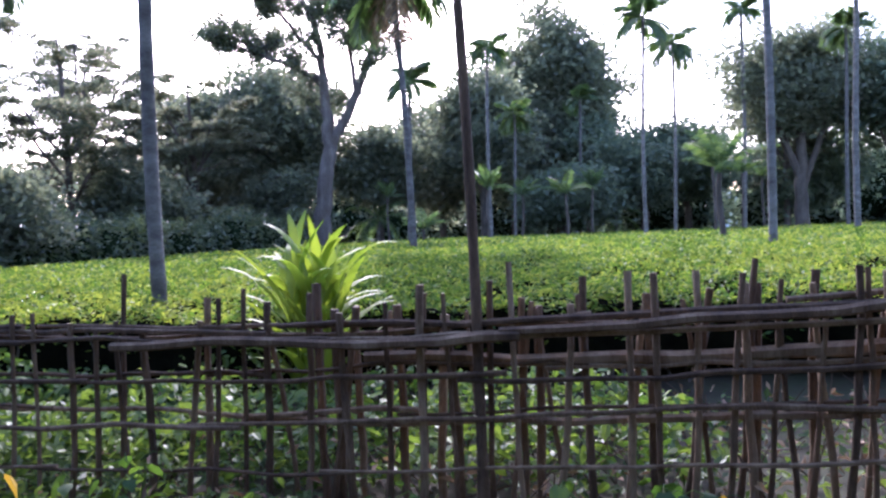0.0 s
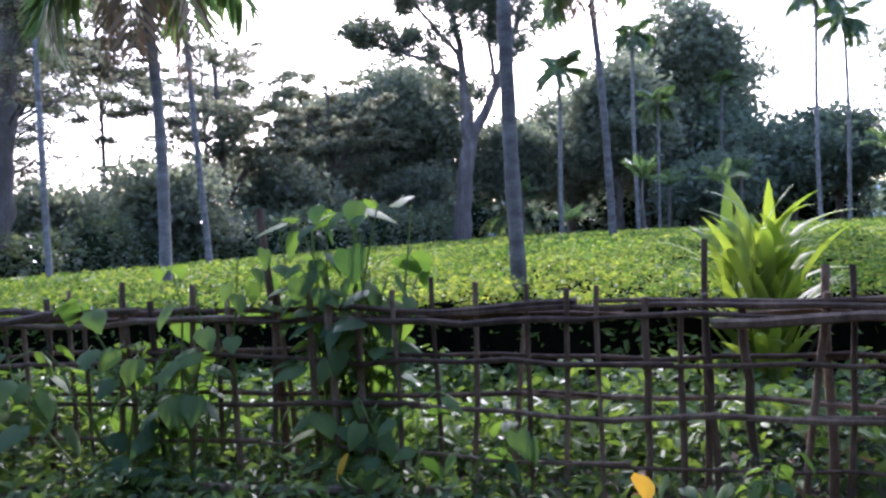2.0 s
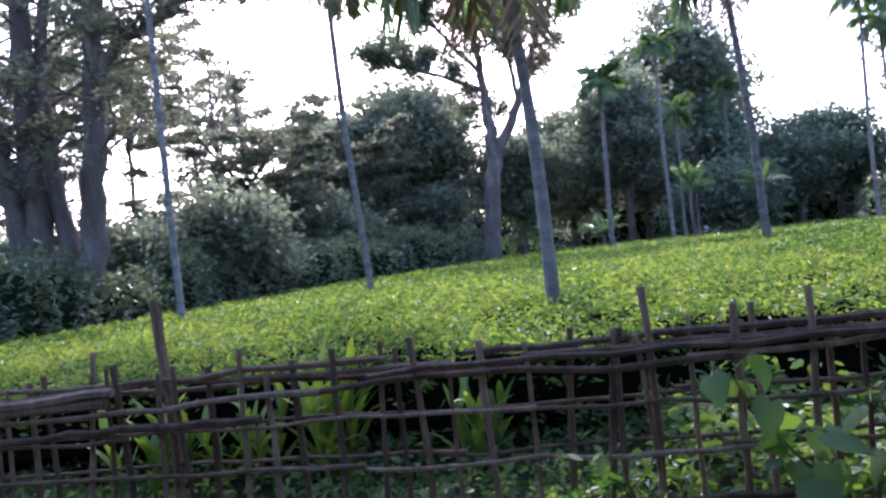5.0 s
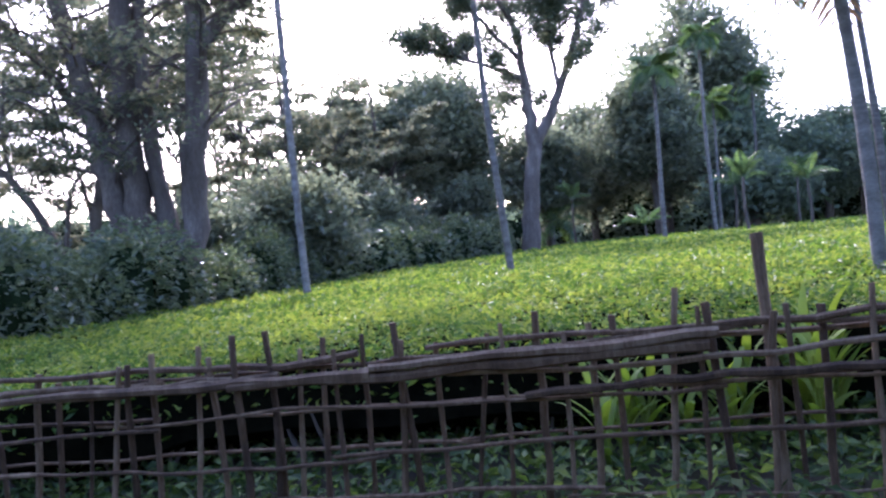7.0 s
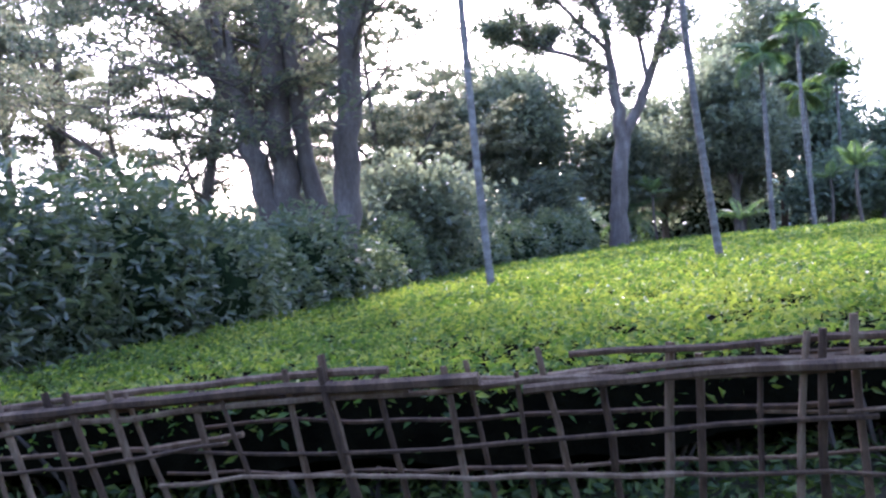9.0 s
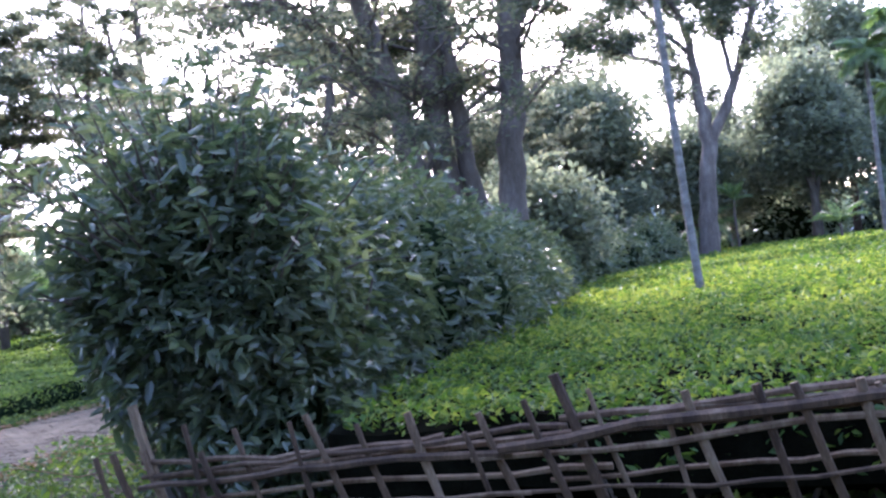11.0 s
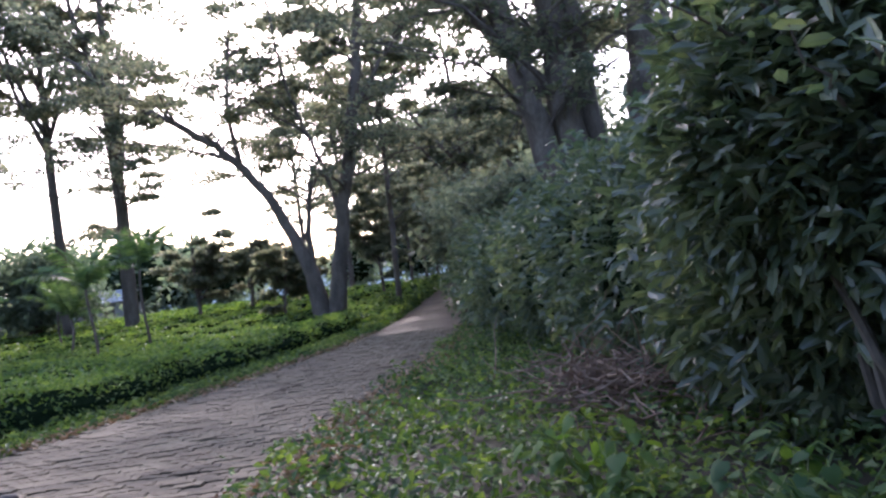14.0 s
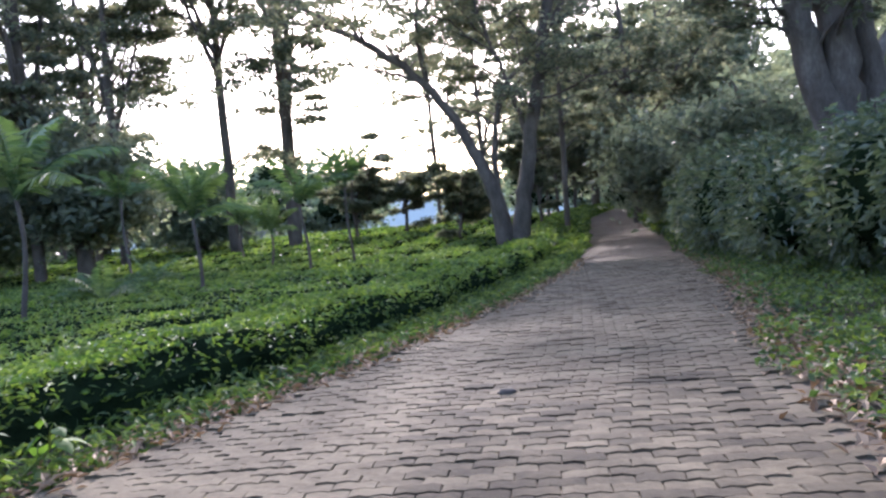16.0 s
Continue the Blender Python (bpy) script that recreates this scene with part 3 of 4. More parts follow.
def palm(x, y, height, r=0.085, lean=(0, 0), crown=None, scale=1.0, z=None, label="", dead=False, group="areca palms in the tea field", seed=0, bark=None):
    g = np.random.default_rng(int(abs(x * 31 + y * 17)) + seed)
    z = float(ground_z(x, y)) if z is None else z
    ob = thing("areca_palm", label or "slender pale-trunked areca palm among tea bushes", "palm tree", x, y, z - 0.05, group)
    n = max(9, int(height * 3))
    s = np.linspace(0, 1, n)
    p = np.stack([lean[0] * s + 0.05 * np.sin(s * 5 + x), lean[1] * s + 0.05 * np.cos(s * 4 + y), height * s], -1)
    p[:, :2] -= p[0, :2]
    rad = 0.82 * r * (1.18 - 0.38 * s) * (1 + 0.035 * np.where(np.arange(n) % 2, 1, -1))
    rad[0] *= 1.3
    V, F = tube(p, rad, 10)
    part("trunk", raw("palm_trunk", V, F, bark or ARECA, True), ob)
    cs = part("crown", crown or ARECA_CROWN[int(g.integers(3))], ob)
    cs.location = p[-1]
    cs.rotation_euler = (0, 0, g.uniform(0, 6.28))
    cs.scale = (scale,) * 3
    if dead:
        d = part("dead_fronds", DEAD_CROWN, ob, "withered brown hanging fronds")
        d.location = p[-1] - np.array([0, 0, 0.1])
        d.scale = (scale,) * 3
    return ob


# those of the field: x, y, height, trunk radius, lean
palm(0.1, 4.15, 7.5, 0.030, (-0.25, 0.1), label="thin tall brown palm stem rising through the fence", bark=BAMBOO)
palm(-2.93, 7.95, 9.5, 0.078, (-0.05, 0))
palm(-7.2, 9.43, 5.3, 0.08, (-0.25, 0.1), dead=True)
palm(-10.48, 17.69, 8.6, 0.08, (-0.35, 0), dead=True)
palm(-14.84, 18.11, 12.5, 0.085, (-0.35, 0.2))
palm(-1.2, 21.3, 8.3, 0.11, (-0.45, 0.1), dead=True, scale=1.05)
palm(5.69, 14.6, 12, 0.085, (-0.2, 0))
for x, y, h, r in ((8.8, 37.3, 11.0, 0.10), (10.9, 40, 10.4, 0.10), (9.6, 62, 11.4, 0.14), (1.9, 47, 12.2, 0.13), (18.0, 50, 14.5, 0.14), (-2.5, 40, 9.0, 0.13), (3.7, 52, 9, 0.11), (15.5, 31, 11, 0.14), (22, 45, 12, 0.13), (25, 40, 10, 0.13)):
    palm(x, y, h, r, (0.1, 0.1), scale=0.9)
for x, y, h in ((7.1, 21.4, 2.6), (1.56, 40.2, 3.4), (6.0, 44, 3.2), (-2.2, 46.3, 1.6), (12.2, 38, 4.0), (16.8, 47, 4.2), (4, 50, 3.5), (9, 53, 4), (20, 52, 4.2), (-5, 56, 4)):
    palm(x, y, h, 0.10, (0, 0), YOUNG_CROWN[int(x) % 2], 0.95, label="young areca palm with arching green fronds", group="young palms", bark=DARKBARK)
# those across the track
for x, y, h in ((-32.3, 19.6, 1.9), (-31.6, 24.6, 2.2), (-30.7, 25.9, 2.6), (-33.4, 15.8, 2.3), (-33.6, 27.5, 1.5), (-36.5, 33, 1.8), (-37.2, 26, 2.9), (-39, 20, 3.1)):
    palm(x, y, h, 0.048, (0, 0), YOUNG_CROWN[int(y) % 2], 0.75 + 0.1 * (int(x * 7) % 4), label="young palm standing among shaded tea rows", group="young palms", bark=DARKBARK)
for x, y, h in ((-35.6, 24.0, 0.5), (-34.0, 19.0, 0.45)):
    palm(x, y, h, 0.05, (0, 0), YOUNG_CROWN[0], 0.6, label="small yellow-green palm seedling in tea row", group="young palms")
palm(-13.5, 60, 4.5, 0.2, (0.4, 0), COCO_CROWN, 1.0, label="coconut palm with long drooping fronds", group="coconut palms")
palm(-6.5, 60, 2.5, 0.2, (0.4, 0), COCO_CROWN, 0.9, label="coconut palm with long drooping fronds", group="coconut palms")
palm(12, 62, 2.2, 0.2, (0.3, 0), COCO_CROWN, 0.9, label="coconut palm with long drooping fronds", group="coconut palms")

# ---------------- trees ----------------
def tree(x, y, label, trunks, tips_from, crown, leaf=0.3, mat=None, bark=None, seed=1, flat=1.0, per=90, spread=0.9, twigs=5, group=""):
    """trunks: lists of (dx, dy, z, radius) along each limb from the base. Branches grow from the limbs' upper parts into
    the crown clumps: (dx, dy, z, rx, ry, rz). Each clump is a cloud of small leaf sprays."""
    g = np.random.default_rng(seed)
    z0 = float(ground_z(x, y))
    ob = thing("tree", label, "tree", x, y, z0 - 0.05, group)
    tubes, ends = [], []
    for limb in trunks:
        limb = np.array(limb, float)
        s = np.linspace(0, 1, len(limb))
        u = np.linspace(0, 1, len(limb) * 4)
        p = np.stack([np.interp(u, s, limb[:, c]) for c in range(3)], -1)
        k = np.ones(5) / 5
        q = p.copy()
        for c in range(3):
            q[2:-2, c] = np.convolve(p[:, c], k, "valid")
        q[1:-1] += g.normal(0, 0.02, (len(q) - 2, 3)) * limb[0, 3] * 4
        tubes.append(tube(q, np.interp(u, s, limb[:, 3]), 9))
        ends += [q[i] for i in range(int(len(q) * tips_from), len(q))]
    ends = np.array(ends)
    bits = []
    for cx, cy, cz, rx, ry, rz in crown:
        c = np.array([cx, cy, cz])
        near = ends[np.argsort(np.linalg.norm(ends - c, axis=1))[:7]]
        for k in range(twigs):
            d = unit(g.normal(size=3)) * np.array([rx, ry, rz]) * g.uniform(0.45, 0.95)
            s = near[g.integers(len(near))]
            e = c + d
            m = (s + e) / 2 + g.normal(0, 0.12, 3) * np.linalg.norm(e - s) * 0.6
            w = np.linspace(0, 1, 6)[:, None]
            p = (1 - w) ** 2 * s + 2 * w * (1 - w) * m + w ** 2 * e
            tubes.append(tube(p, np.linspace(min(0.05, 0.012 * np.linalg.norm(e - s) + 0.012), 0.010, 6), 4))
            # sprays of leaves round the twig's outer half
            n_s = max(3, per // 12)
            for q in range(n_s):
                o = p[int(g.integers(3, 6))] + g.normal(0, 1, 3) * np.array([rx, ry, rz * flat]) * 0.42
                m_l = int(per * g.uniform(0.5, 1.3) / n_s * 2) + 2
                P = o + g.normal(0, 1, (m_l, 3)) * np.array([1, 1, 0.55 * flat]) * leaf * 2.0 * spread
                bits.append(leaves(P, leaf, g, 0.45, 0.5, 0.15, hang=0.25))
    V, F = join(tubes)
    part("trunk", raw("tree_trunk", V, F, bark or BARK, True), ob)
    V, F = join(bits)
    part("crown", raw("tree_crown", V, F, mat or TREE), ob)
    return ob


def limb_curve(limb, g):
    """A limb's points and radii, rounded and slightly crooked."""
    limb = np.array(limb, float)
    s, u = np.linspace(0, 1, len(limb)), np.linspace(0, 1, len(limb) * 5)
    p = np.stack([np.interp(u, s, limb[:, c]) for c in range(3)], -1)
    q = p.copy()
    for c in range(3):
        q[2:-2, c] = np.convolve(p[:, c], np.ones(5) / 5, "valid")
    q[1:-1] += g.normal(0, 0.015, (len(q) - 2, 3)) * (1 + 3 * limb[0, 3])
    return q, np.interp(u, s, limb[:, 3])


def feather_tree(x, y, label, trunks, start, reach, count, leaf, seed, mat=None, bark=None, twigs=6, per=24, rise=0.30, thick=0.07, group=""):
    """A tree whose limbs carry spreading branches; each branch bears flat sprays of small leaves with gaps between."""
    g = np.random.default_rng(seed)
    ob = thing("tree", label, "tree", x, y, float(ground_z(x, y)) - 0.05, group)
    tubes, spots = [], []
    for limb in trunks:
        q, rad = limb_curve(limb, g)
        tubes.append(tube(q, rad, 9))
        run = unit((q[-1] - q[0]) * [1, 1, 0] + 1e-6)
        for k in range(count):
            u = start + (1 - start) * (k + g.random()) / count
            i = min(int(u * (len(q) - 1)), len(q) - 1)
            az = g.uniform(0, 6.28)
            h = unit(np.array([math.cos(az), math.sin(az), 0]) + run * 0.5)
            length = reach * g.uniform(0.45, 1.1) * (1.15 - 0.45 * u)
            e = q[i] + h * length + [0, 0, length * g.uniform(0.2, 1.5) * rise]
            p = wobble(q[i], e, 7, 0.035 * length, g)
            p[:, 2] += 0.12 * length * np.sin(np.linspace(0, np.pi, 7))
            tubes.append(tube(p, np.linspace(min(0.05, rad[i] * 0.5), 0.010, 7), 5))
            for j in range(twigs):
                w = g.uniform(0.3, 1.0)
                b = np.array([np.interp(w * 6, np.arange(7), p[:, c]) for c in range(3)])
                a = az + g.normal(0, 0.9)
                tip = b + np.array([math.cos(a), math.sin(a), g.uniform(-0.15, 0.25)]) * length * g.uniform(0.18, 0.42)
                tubes.append(tube(np.stack([b, (b + tip) / 2 + [0, 0, 0.04], tip]), [0.012, 0.009, 0.005], 4))
                m = int(per * g.uniform(0.5, 1.4))
                v = g.random((m, 1)) ** 0.8
                spots.append(b + (tip - b) * v + g.normal(0, 1, (m, 3)) * np.array([1, 1, thick / 0.16]) * (0.10 + 0.05 * length))
    V, F = join(tubes)
    part("trunk", raw("tree_trunk", V, F, bark or BARK, True), ob)
    V, F = leaves(np.concatenate(spots), leaf, g, 0.7, 0.5, 0.15, hang=0.1)
    part("crown", raw("tree_crown", V, F, mat or FEATHER), ob)
    return ob


def clumps(g, centre, radii, n, size, hollow=0.5):
    out = []
    for k in range(n):
        d = unit(g.normal(size=3)) * g.uniform(hollow, 1.0)
        c = np.asarray(centre) + d * np.asarray(radii)
        s = size * g.uniform(0.7, 1.3)
        out.append((*c, s, s, s * 0.7))
    return out


# K: great many-stemmed tree in the hedge
feather_tree(-19.05, 20.9, "huge old tree with several pale grey stems from one base", [[(x * 0.8, y, z, r * 0.72) for x, y, z, r in limb] for limb in [
    [(-0.2, 0, 0, 0.75), (-0.9, 0, 2.2, 0.5), (-1.5, 0, 3.6, 0.40), (-1.9, 0, 5.9, 0.36), (-2.7, 0, 8.3, 0.32), (-4.0, -0.5, 12, 0.22)],
    [(0, 0, 0, 0.8), (-0.6, 0.2, 2.4, 0.55), (-0.85, 0, 3.7, 0.45), (-0.85, 0, 7.3, 0.40), (-0.9, 0.5, 12, 0.28), (-0.5, 0.5, 15, 0.16)],
    [(0.2, 0, 1.5, 0.5), (-0.05, 0.2, 3.9, 0.30), (-0.25, 0, 6.05, 0.27), (-0.45, 0.5, 8.8, 0.22), (0.0, 1, 13, 0.12)],
    [(0.3, 0, 0, 0.7), (0.95, 0, 2.8, 0.46), (1.5, 0, 6.3, 0.40), (1.6, 0, 8.6, 0.34), (2.4, 0.5, 13, 0.2)],
    [(1.5, 0, 7.0, 0.28), (2.4, 0, 8.1, 0.2), (4.1, 0, 8.6, 0.15), (6.0, -0.3, 9.6, 0.08)],
    [(-0.8, 0, 4.6, 0.22), (-2.1, 0, 5.7, 0.20), (-4.4, 0, 8.3, 0.14), (-6.5, 0.4, 9.8, 0.07)],
]], 0.42, 4.8, 24, 0.18, 31, FEATHER, BARK, 7, 34)
# F: tall forked tree at the far side of the field
feather_tree(-8.65, 48.2, "tall tree with a pale forked trunk and airy crown", [
    [(0, 0, 0, 0.62), (0.4, 0, 4, 0.48), (0.9, 0, 7.3, 0.42), (0.6, 0, 10.6, 0.27), (0.5, 0, 14, 0.2), (-1.5, 0.5, 18, 0.1)],
    [(0.9, 0, 7.0, 0.36), (2.4, 0, 9.6, 0.27), (3.9, 0, 13.5, 0.2), (5, 0, 17, 0.1)],
    [(0.6, 0, 11, 0.18), (-2.5, 0, 12.5, 0.12), (-5.5, 0, 13.5, 0.06)],
    [(0.6, 0, 12, 0.16), (-1.8, 0.3, 15, 0.12), (-3.5, 0, 18, 0.06)],
    [(2.6, 0, 10.2, 0.16), (2.2, 0, 13.5, 0.12), (2.6, 0, 17, 0.06)],
], 0.48, 3.3, 20, 0.26, 32, TREE, BARK, 8, 50, 0.6, 0.26)


def round_tree(x, y, h, w, n, label, seed, low=0.2, leaf=0.42, mat=None, per=72, r=0.35, bark=None):
    q = np.random.default_rng(seed)
    lo = h * low
    return tree(x, y, label, [
        [(0, 0, 0, r), (q.uniform(-0.3, 0.3), 0, h * 0.3, r * 0.75), (q.uniform(-0.6, 0.6), 0, h * 0.65, r * 0.45), (q.uniform(-0.5, 0.5), 0, h * 0.92, r * 0.15)],
        [(0, 0, h * 0.22, r * 0.5), (w * 0.3, 0.3, h * 0.45, r * 0.35), (w * 0.55, 0.4, h * 0.7, r * 0.12)],
        [(0, 0, h * 0.25, r * 0.5), (-w * 0.3, -0.3, h * 0.48, r * 0.35), (-w * 0.55, 0.4, h * 0.72, r * 0.12)],
    ], 0.35, clumps(q, (0, 0, (h + lo) / 2), (w, w * 0.8, (h - lo) / 2 * 0.92), n, max(1.0, w * 0.30), 0.25), leaf, mat, bark or DARKBARK, seed, 0.8, per, 1.0, 4)


DENSE = "broad dark dense-crowned tree at the field's edge"
round_tree(9.5, 75, 24.0, 5.6, 60, DENSE, 41, 0.22, 0.6)
round_tree(5.0, 72, 13.5, 4.0, 30, DENSE, 42, 0.2, 0.55)
round_tree(-1.5, 72, 13.5, 3.8, 32, DENSE, 43, 0.15, 0.55)
round_tree(-14.5, 62, 16.5, 5.8, 60, DENSE, 44, 0.15, 0.5)
round_tree(-21.0, 66, 13.5, 6.0, 50, DENSE, 45, 0.12, 0.5)
round_tree(-13.0, 56, 6.5, 2.6, 18, DENSE, 46, 0.1, 0.42)
round_tree(-6.3, 62, 10.8, 3.2, 26, DENSE, 47, 0.15, 0.48)
round_tree(2.0, 62, 15.5, 3.6, 34, DENSE, 48, 0.22, 0.5)
round_tree(22.5, 52, 15.0, 4.8, 42, "broad tree with dark crown and thick forked trunk", 49, 0.35, 0.4, r=0.5)
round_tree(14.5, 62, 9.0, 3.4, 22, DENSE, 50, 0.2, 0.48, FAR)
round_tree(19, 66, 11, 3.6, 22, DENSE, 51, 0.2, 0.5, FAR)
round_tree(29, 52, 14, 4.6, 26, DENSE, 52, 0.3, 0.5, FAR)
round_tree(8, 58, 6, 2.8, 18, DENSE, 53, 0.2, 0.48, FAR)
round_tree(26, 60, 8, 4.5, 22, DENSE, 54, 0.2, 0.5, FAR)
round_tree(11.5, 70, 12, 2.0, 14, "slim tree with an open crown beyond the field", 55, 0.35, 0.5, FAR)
round_tree(-18.4, 44, 6.0, 2.6, 24, DENSE, 56, 0.1, 0.36)
round_tree(-20.2, 25.5, 4.6, 1.5, 16, DENSE, 59, 0.2, 0.22)
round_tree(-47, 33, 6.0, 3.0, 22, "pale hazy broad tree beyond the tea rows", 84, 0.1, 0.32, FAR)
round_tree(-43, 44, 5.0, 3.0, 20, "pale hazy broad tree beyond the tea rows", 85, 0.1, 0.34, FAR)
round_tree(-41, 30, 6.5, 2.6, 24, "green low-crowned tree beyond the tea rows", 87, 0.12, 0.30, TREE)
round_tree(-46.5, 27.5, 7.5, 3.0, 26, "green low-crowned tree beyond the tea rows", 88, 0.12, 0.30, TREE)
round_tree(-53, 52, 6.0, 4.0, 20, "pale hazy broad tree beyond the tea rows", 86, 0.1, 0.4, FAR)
round_tree(-20.6, 33, 4.4, 1.7, 18, DENSE, 57, 0.25, 0.32)
round_tree(-17.8, 30, 5.0, 1.8, 16, DENSE, 58, 0.2, 0.3)

# R: leaning double-stemmed tree beside the track
feather_tree(-26.5, 30.4, "double-stemmed leaning tree beside the track", [
    [(-0.15, 0, 0, 0.36), (-0.4, 0, 2.1, 0.24), (-1.3, 0, 4.2, 0.17), (-2.3, 0, 5.8, 0.14), (-3.7, 0, 7.0, 0.12), (-5.8, 0, 8.4, 0.09), (-7.6, 0, 10, 0.05)],
    [(0.2, 0, 0, 0.38), (0.4, 0, 1.5, 0.27), (0.85, 0, 3.6, 0.22), (1.55, 0, 6.9, 0.19), (2.1, 0, 9.6, 0.16), (2.6, 0.5, 15, 0.08)],
    [(-0.35, 0, 1.8, 0.13), (-0.35, 0, 3.8, 0.09), (0.1, 0, 5.5, 0.07), (1.0, 0.3, 6.3, 0.05)],
    [(-2.3, 0, 5.7, 0.1), (-2.55, 0, 7.7, 0.07), (-2.2, 0, 10.0, 0.05)],
    [(0.85, 0, 3.6, 0.10), (0.3, 0.2, 5.6, 0.07), (-0.6, 0.4, 8.2, 0.05), (-0.9, 0.4, 11.5, 0.03)],
    [(1.6, 0, 7.0, 0.10), (3.0, 0.4, 9.2, 0.07), (4.8, 0.6, 11.0, 0.03)],
], 0.42, 4.2, 19, 0.18, 33, FEATHER, DARKBARK, 7, 34)

AIRY = "slim airy tree with thin layered foliage in haze"


def airy_tree(x, y, h, w, n, seed, leaf=0.26, r=0.2, label=AIRY):
    q = np.random.default_rng(seed)
    limbs = [[(0, 0, 0, r), (q.uniform(-0.2, 0.2), 0, h * 0.4, r * 0.8), (q.uniform(-0.4, 0.4), 0, h, r * 0.25)]]
    for k in range(5):
        a = q.uniform(0, 6.28)
        b = h * q.uniform(0.22, 0.6)
        limbs.append([(0, 0, b, r * 0.5), (math.cos(a) * w * 0.35, math.sin(a) * w * 0.3, b + h * 0.15, r * 0.35), (math.cos(a) * w * 0.8, math.sin(a) * w * 0.5, b + h * 0.36, r * 0.1)])
    return feather_tree(x, y, label, limbs, 0.26, max(1.1, w * 0.85), 11 if h > 8 else 6, leaf * 1.35, seed, FEATHER, DARKBARK, 6, 36)


for x, y, h, w, n, s, r in ((-39.6, 40, 12, 3.6, 26, 61, 0.25), (-36.7, 40, 12, 3.6, 28, 62, 0.34), (-44, 38, 13, 4, 26, 63, 0.22), (-47, 41, 12, 4, 24, 64, 0.22), (-34.2, 42, 5.0, 1.6, 12, 65, 0.1), (-32.1, 43, 3.6, 1.4, 12, 66, 0.1), (-50, 34, 12, 4, 22, 67, 0.25), (-25.0, 45, 6.5, 1.6, 12, 68, 0.1), (-24.4, 50, 7, 1.6, 12, 69, 0.1), (-23.6, 55, 7.5, 1.8, 12, 70, 0.1), (-25.4, 41, 6, 1.4, 10, 71, 0.08), (-22.9, 60, 8, 2, 12, 72, 0.12), (-29, 60, 11, 4, 20, 73, 0.2), (-24.5, 36, 9.5, 3.2, 22, 74, 0.12), (-33, 66, 12, 4.5, 20, 75, 0.2), (-28.5, 33, 3.0, 1.2, 10, 76, 0.06), (-42, 29, 10, 3.0, 20, 77, 0.2)):
    airy_tree(x, y, h * (1.6 if h > 9 else 1.1), w * 1.15, n, s, 0.19, r)
airy_tree(-21, 42, 13, 4.5, 26, 79, 0.22, 0.22)
airy_tree(-17.5, 52, 13, 4.0, 24, 80, 0.24, 0.22)
airy_tree(-45, 27, 11, 4.0, 24, 82, 0.19, 0.2)
airy_tree(-52, 46, 13, 4.5, 24, 83, 0.22, 0.2)
airy_tree(24, 58, 15, 3.4, 16, 78, 0.3, 0.25, "tall bare-limbed tree with sparse leaves")

# ---------------- distance ----------------
woods = thing("distant_and_added_woods", "hazy belt of trees beyond the plantation and added unseen belt behind the path", "trees", kind="stuff")
bits, cores = [], []
q = np.random.default_rng(90)
for k in range(230):
    az = radians(q.uniform(-62, 52))
    dist = q.uniform(72, 105)
    x, y = -10 + math.sin(az) * dist, 5 + math.cos(az) * dist
    if abs(math.degrees(az) + 14) < 9 and q.random() < 0.75:
        continue
    h = q.uniform(3.5, 8.5)
    c = (x, y, float(ground_z(x, y)) + h * 0.5)
    r = (q.uniform(2.2, 4.0), q.uniform(2, 3), h * 0.55)
    bits.append(shell_leaves(c, r, 420, 0.75, q, 0.3, 0.2, 0.4, k, 0.4))
    cores.append(blob(c, [v * 0.7 for v in r], k, 6, 8, 0.25))
# belt of the same woods added unseen behind the path to block sky light
for k in range(64):
    x, y = -58 + k * 1.45 + q.uniform(-0.6, 0.6), -9.5 + q.uniform(-1.5, 1.0)
    h = q.uniform(9.0, 12.5) if x > -16 else q.uniform(6.5, 9.0)
    c = (x, y, float(ground_z(x, y)) + h * 0.5)
    r = (q.uniform(2.4, 3.4), q.uniform(2, 2.8), h * 0.55)
    bits.append(shell_leaves(c, r, 420, 0.6, q, 0.3, 0.2, 0.4, k, 0.4))
    cores.append(blob(c, [v * 0.75 for v in r], k, 6, 8, 0.25))
V, F = join(cores)
part("inner_shade", raw("woods_core", V, F, CORE), woods)
V, F = join(bits)
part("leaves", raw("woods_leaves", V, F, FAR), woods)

hx = np.linspace(-420, 420, 90)
hz = 16 + 6 * np.sin(hx * 0.011 + 1) + 4 * np.sin(hx * 0.031) + 1.2 * np.sin(hx * 0.21) + 0.8 * np.sin(hx * 0.43)
V = np.concatenate([np.stack([hx, 330 + 0 * hx, -5 + 0 * hx], -1), np.stack([hx, 345 + 0 * hx, hz], -1), np.stack([hx, 420 + 0 * hx, hz * 0.6], -1)])
k = np.arange(89)[:, None]
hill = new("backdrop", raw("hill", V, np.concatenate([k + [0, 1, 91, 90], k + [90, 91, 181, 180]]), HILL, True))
tagged(hill, "pale misty wooded hills on the horizon", "hills", kind="structure")

# small building far beyond the tea rows
shed = thing("shed", "small grey house with a pale tin roof", "house", -49.5, 66, float(ground_z(-49.5, 66)) - 0.2)


def box(x0, x1, y0, y1, z0, z1):
    V = np.array([(x, y, z) for x in (x0, x1) for y in (y0, y1) for z in (z0, z1)], float)
    return V, np.array([(0, 1, 3, 2), (4, 6, 7, 5), (0, 4, 5, 1), (2, 3, 7, 6), (0, 2, 6, 4), (1, 5, 7, 3)])


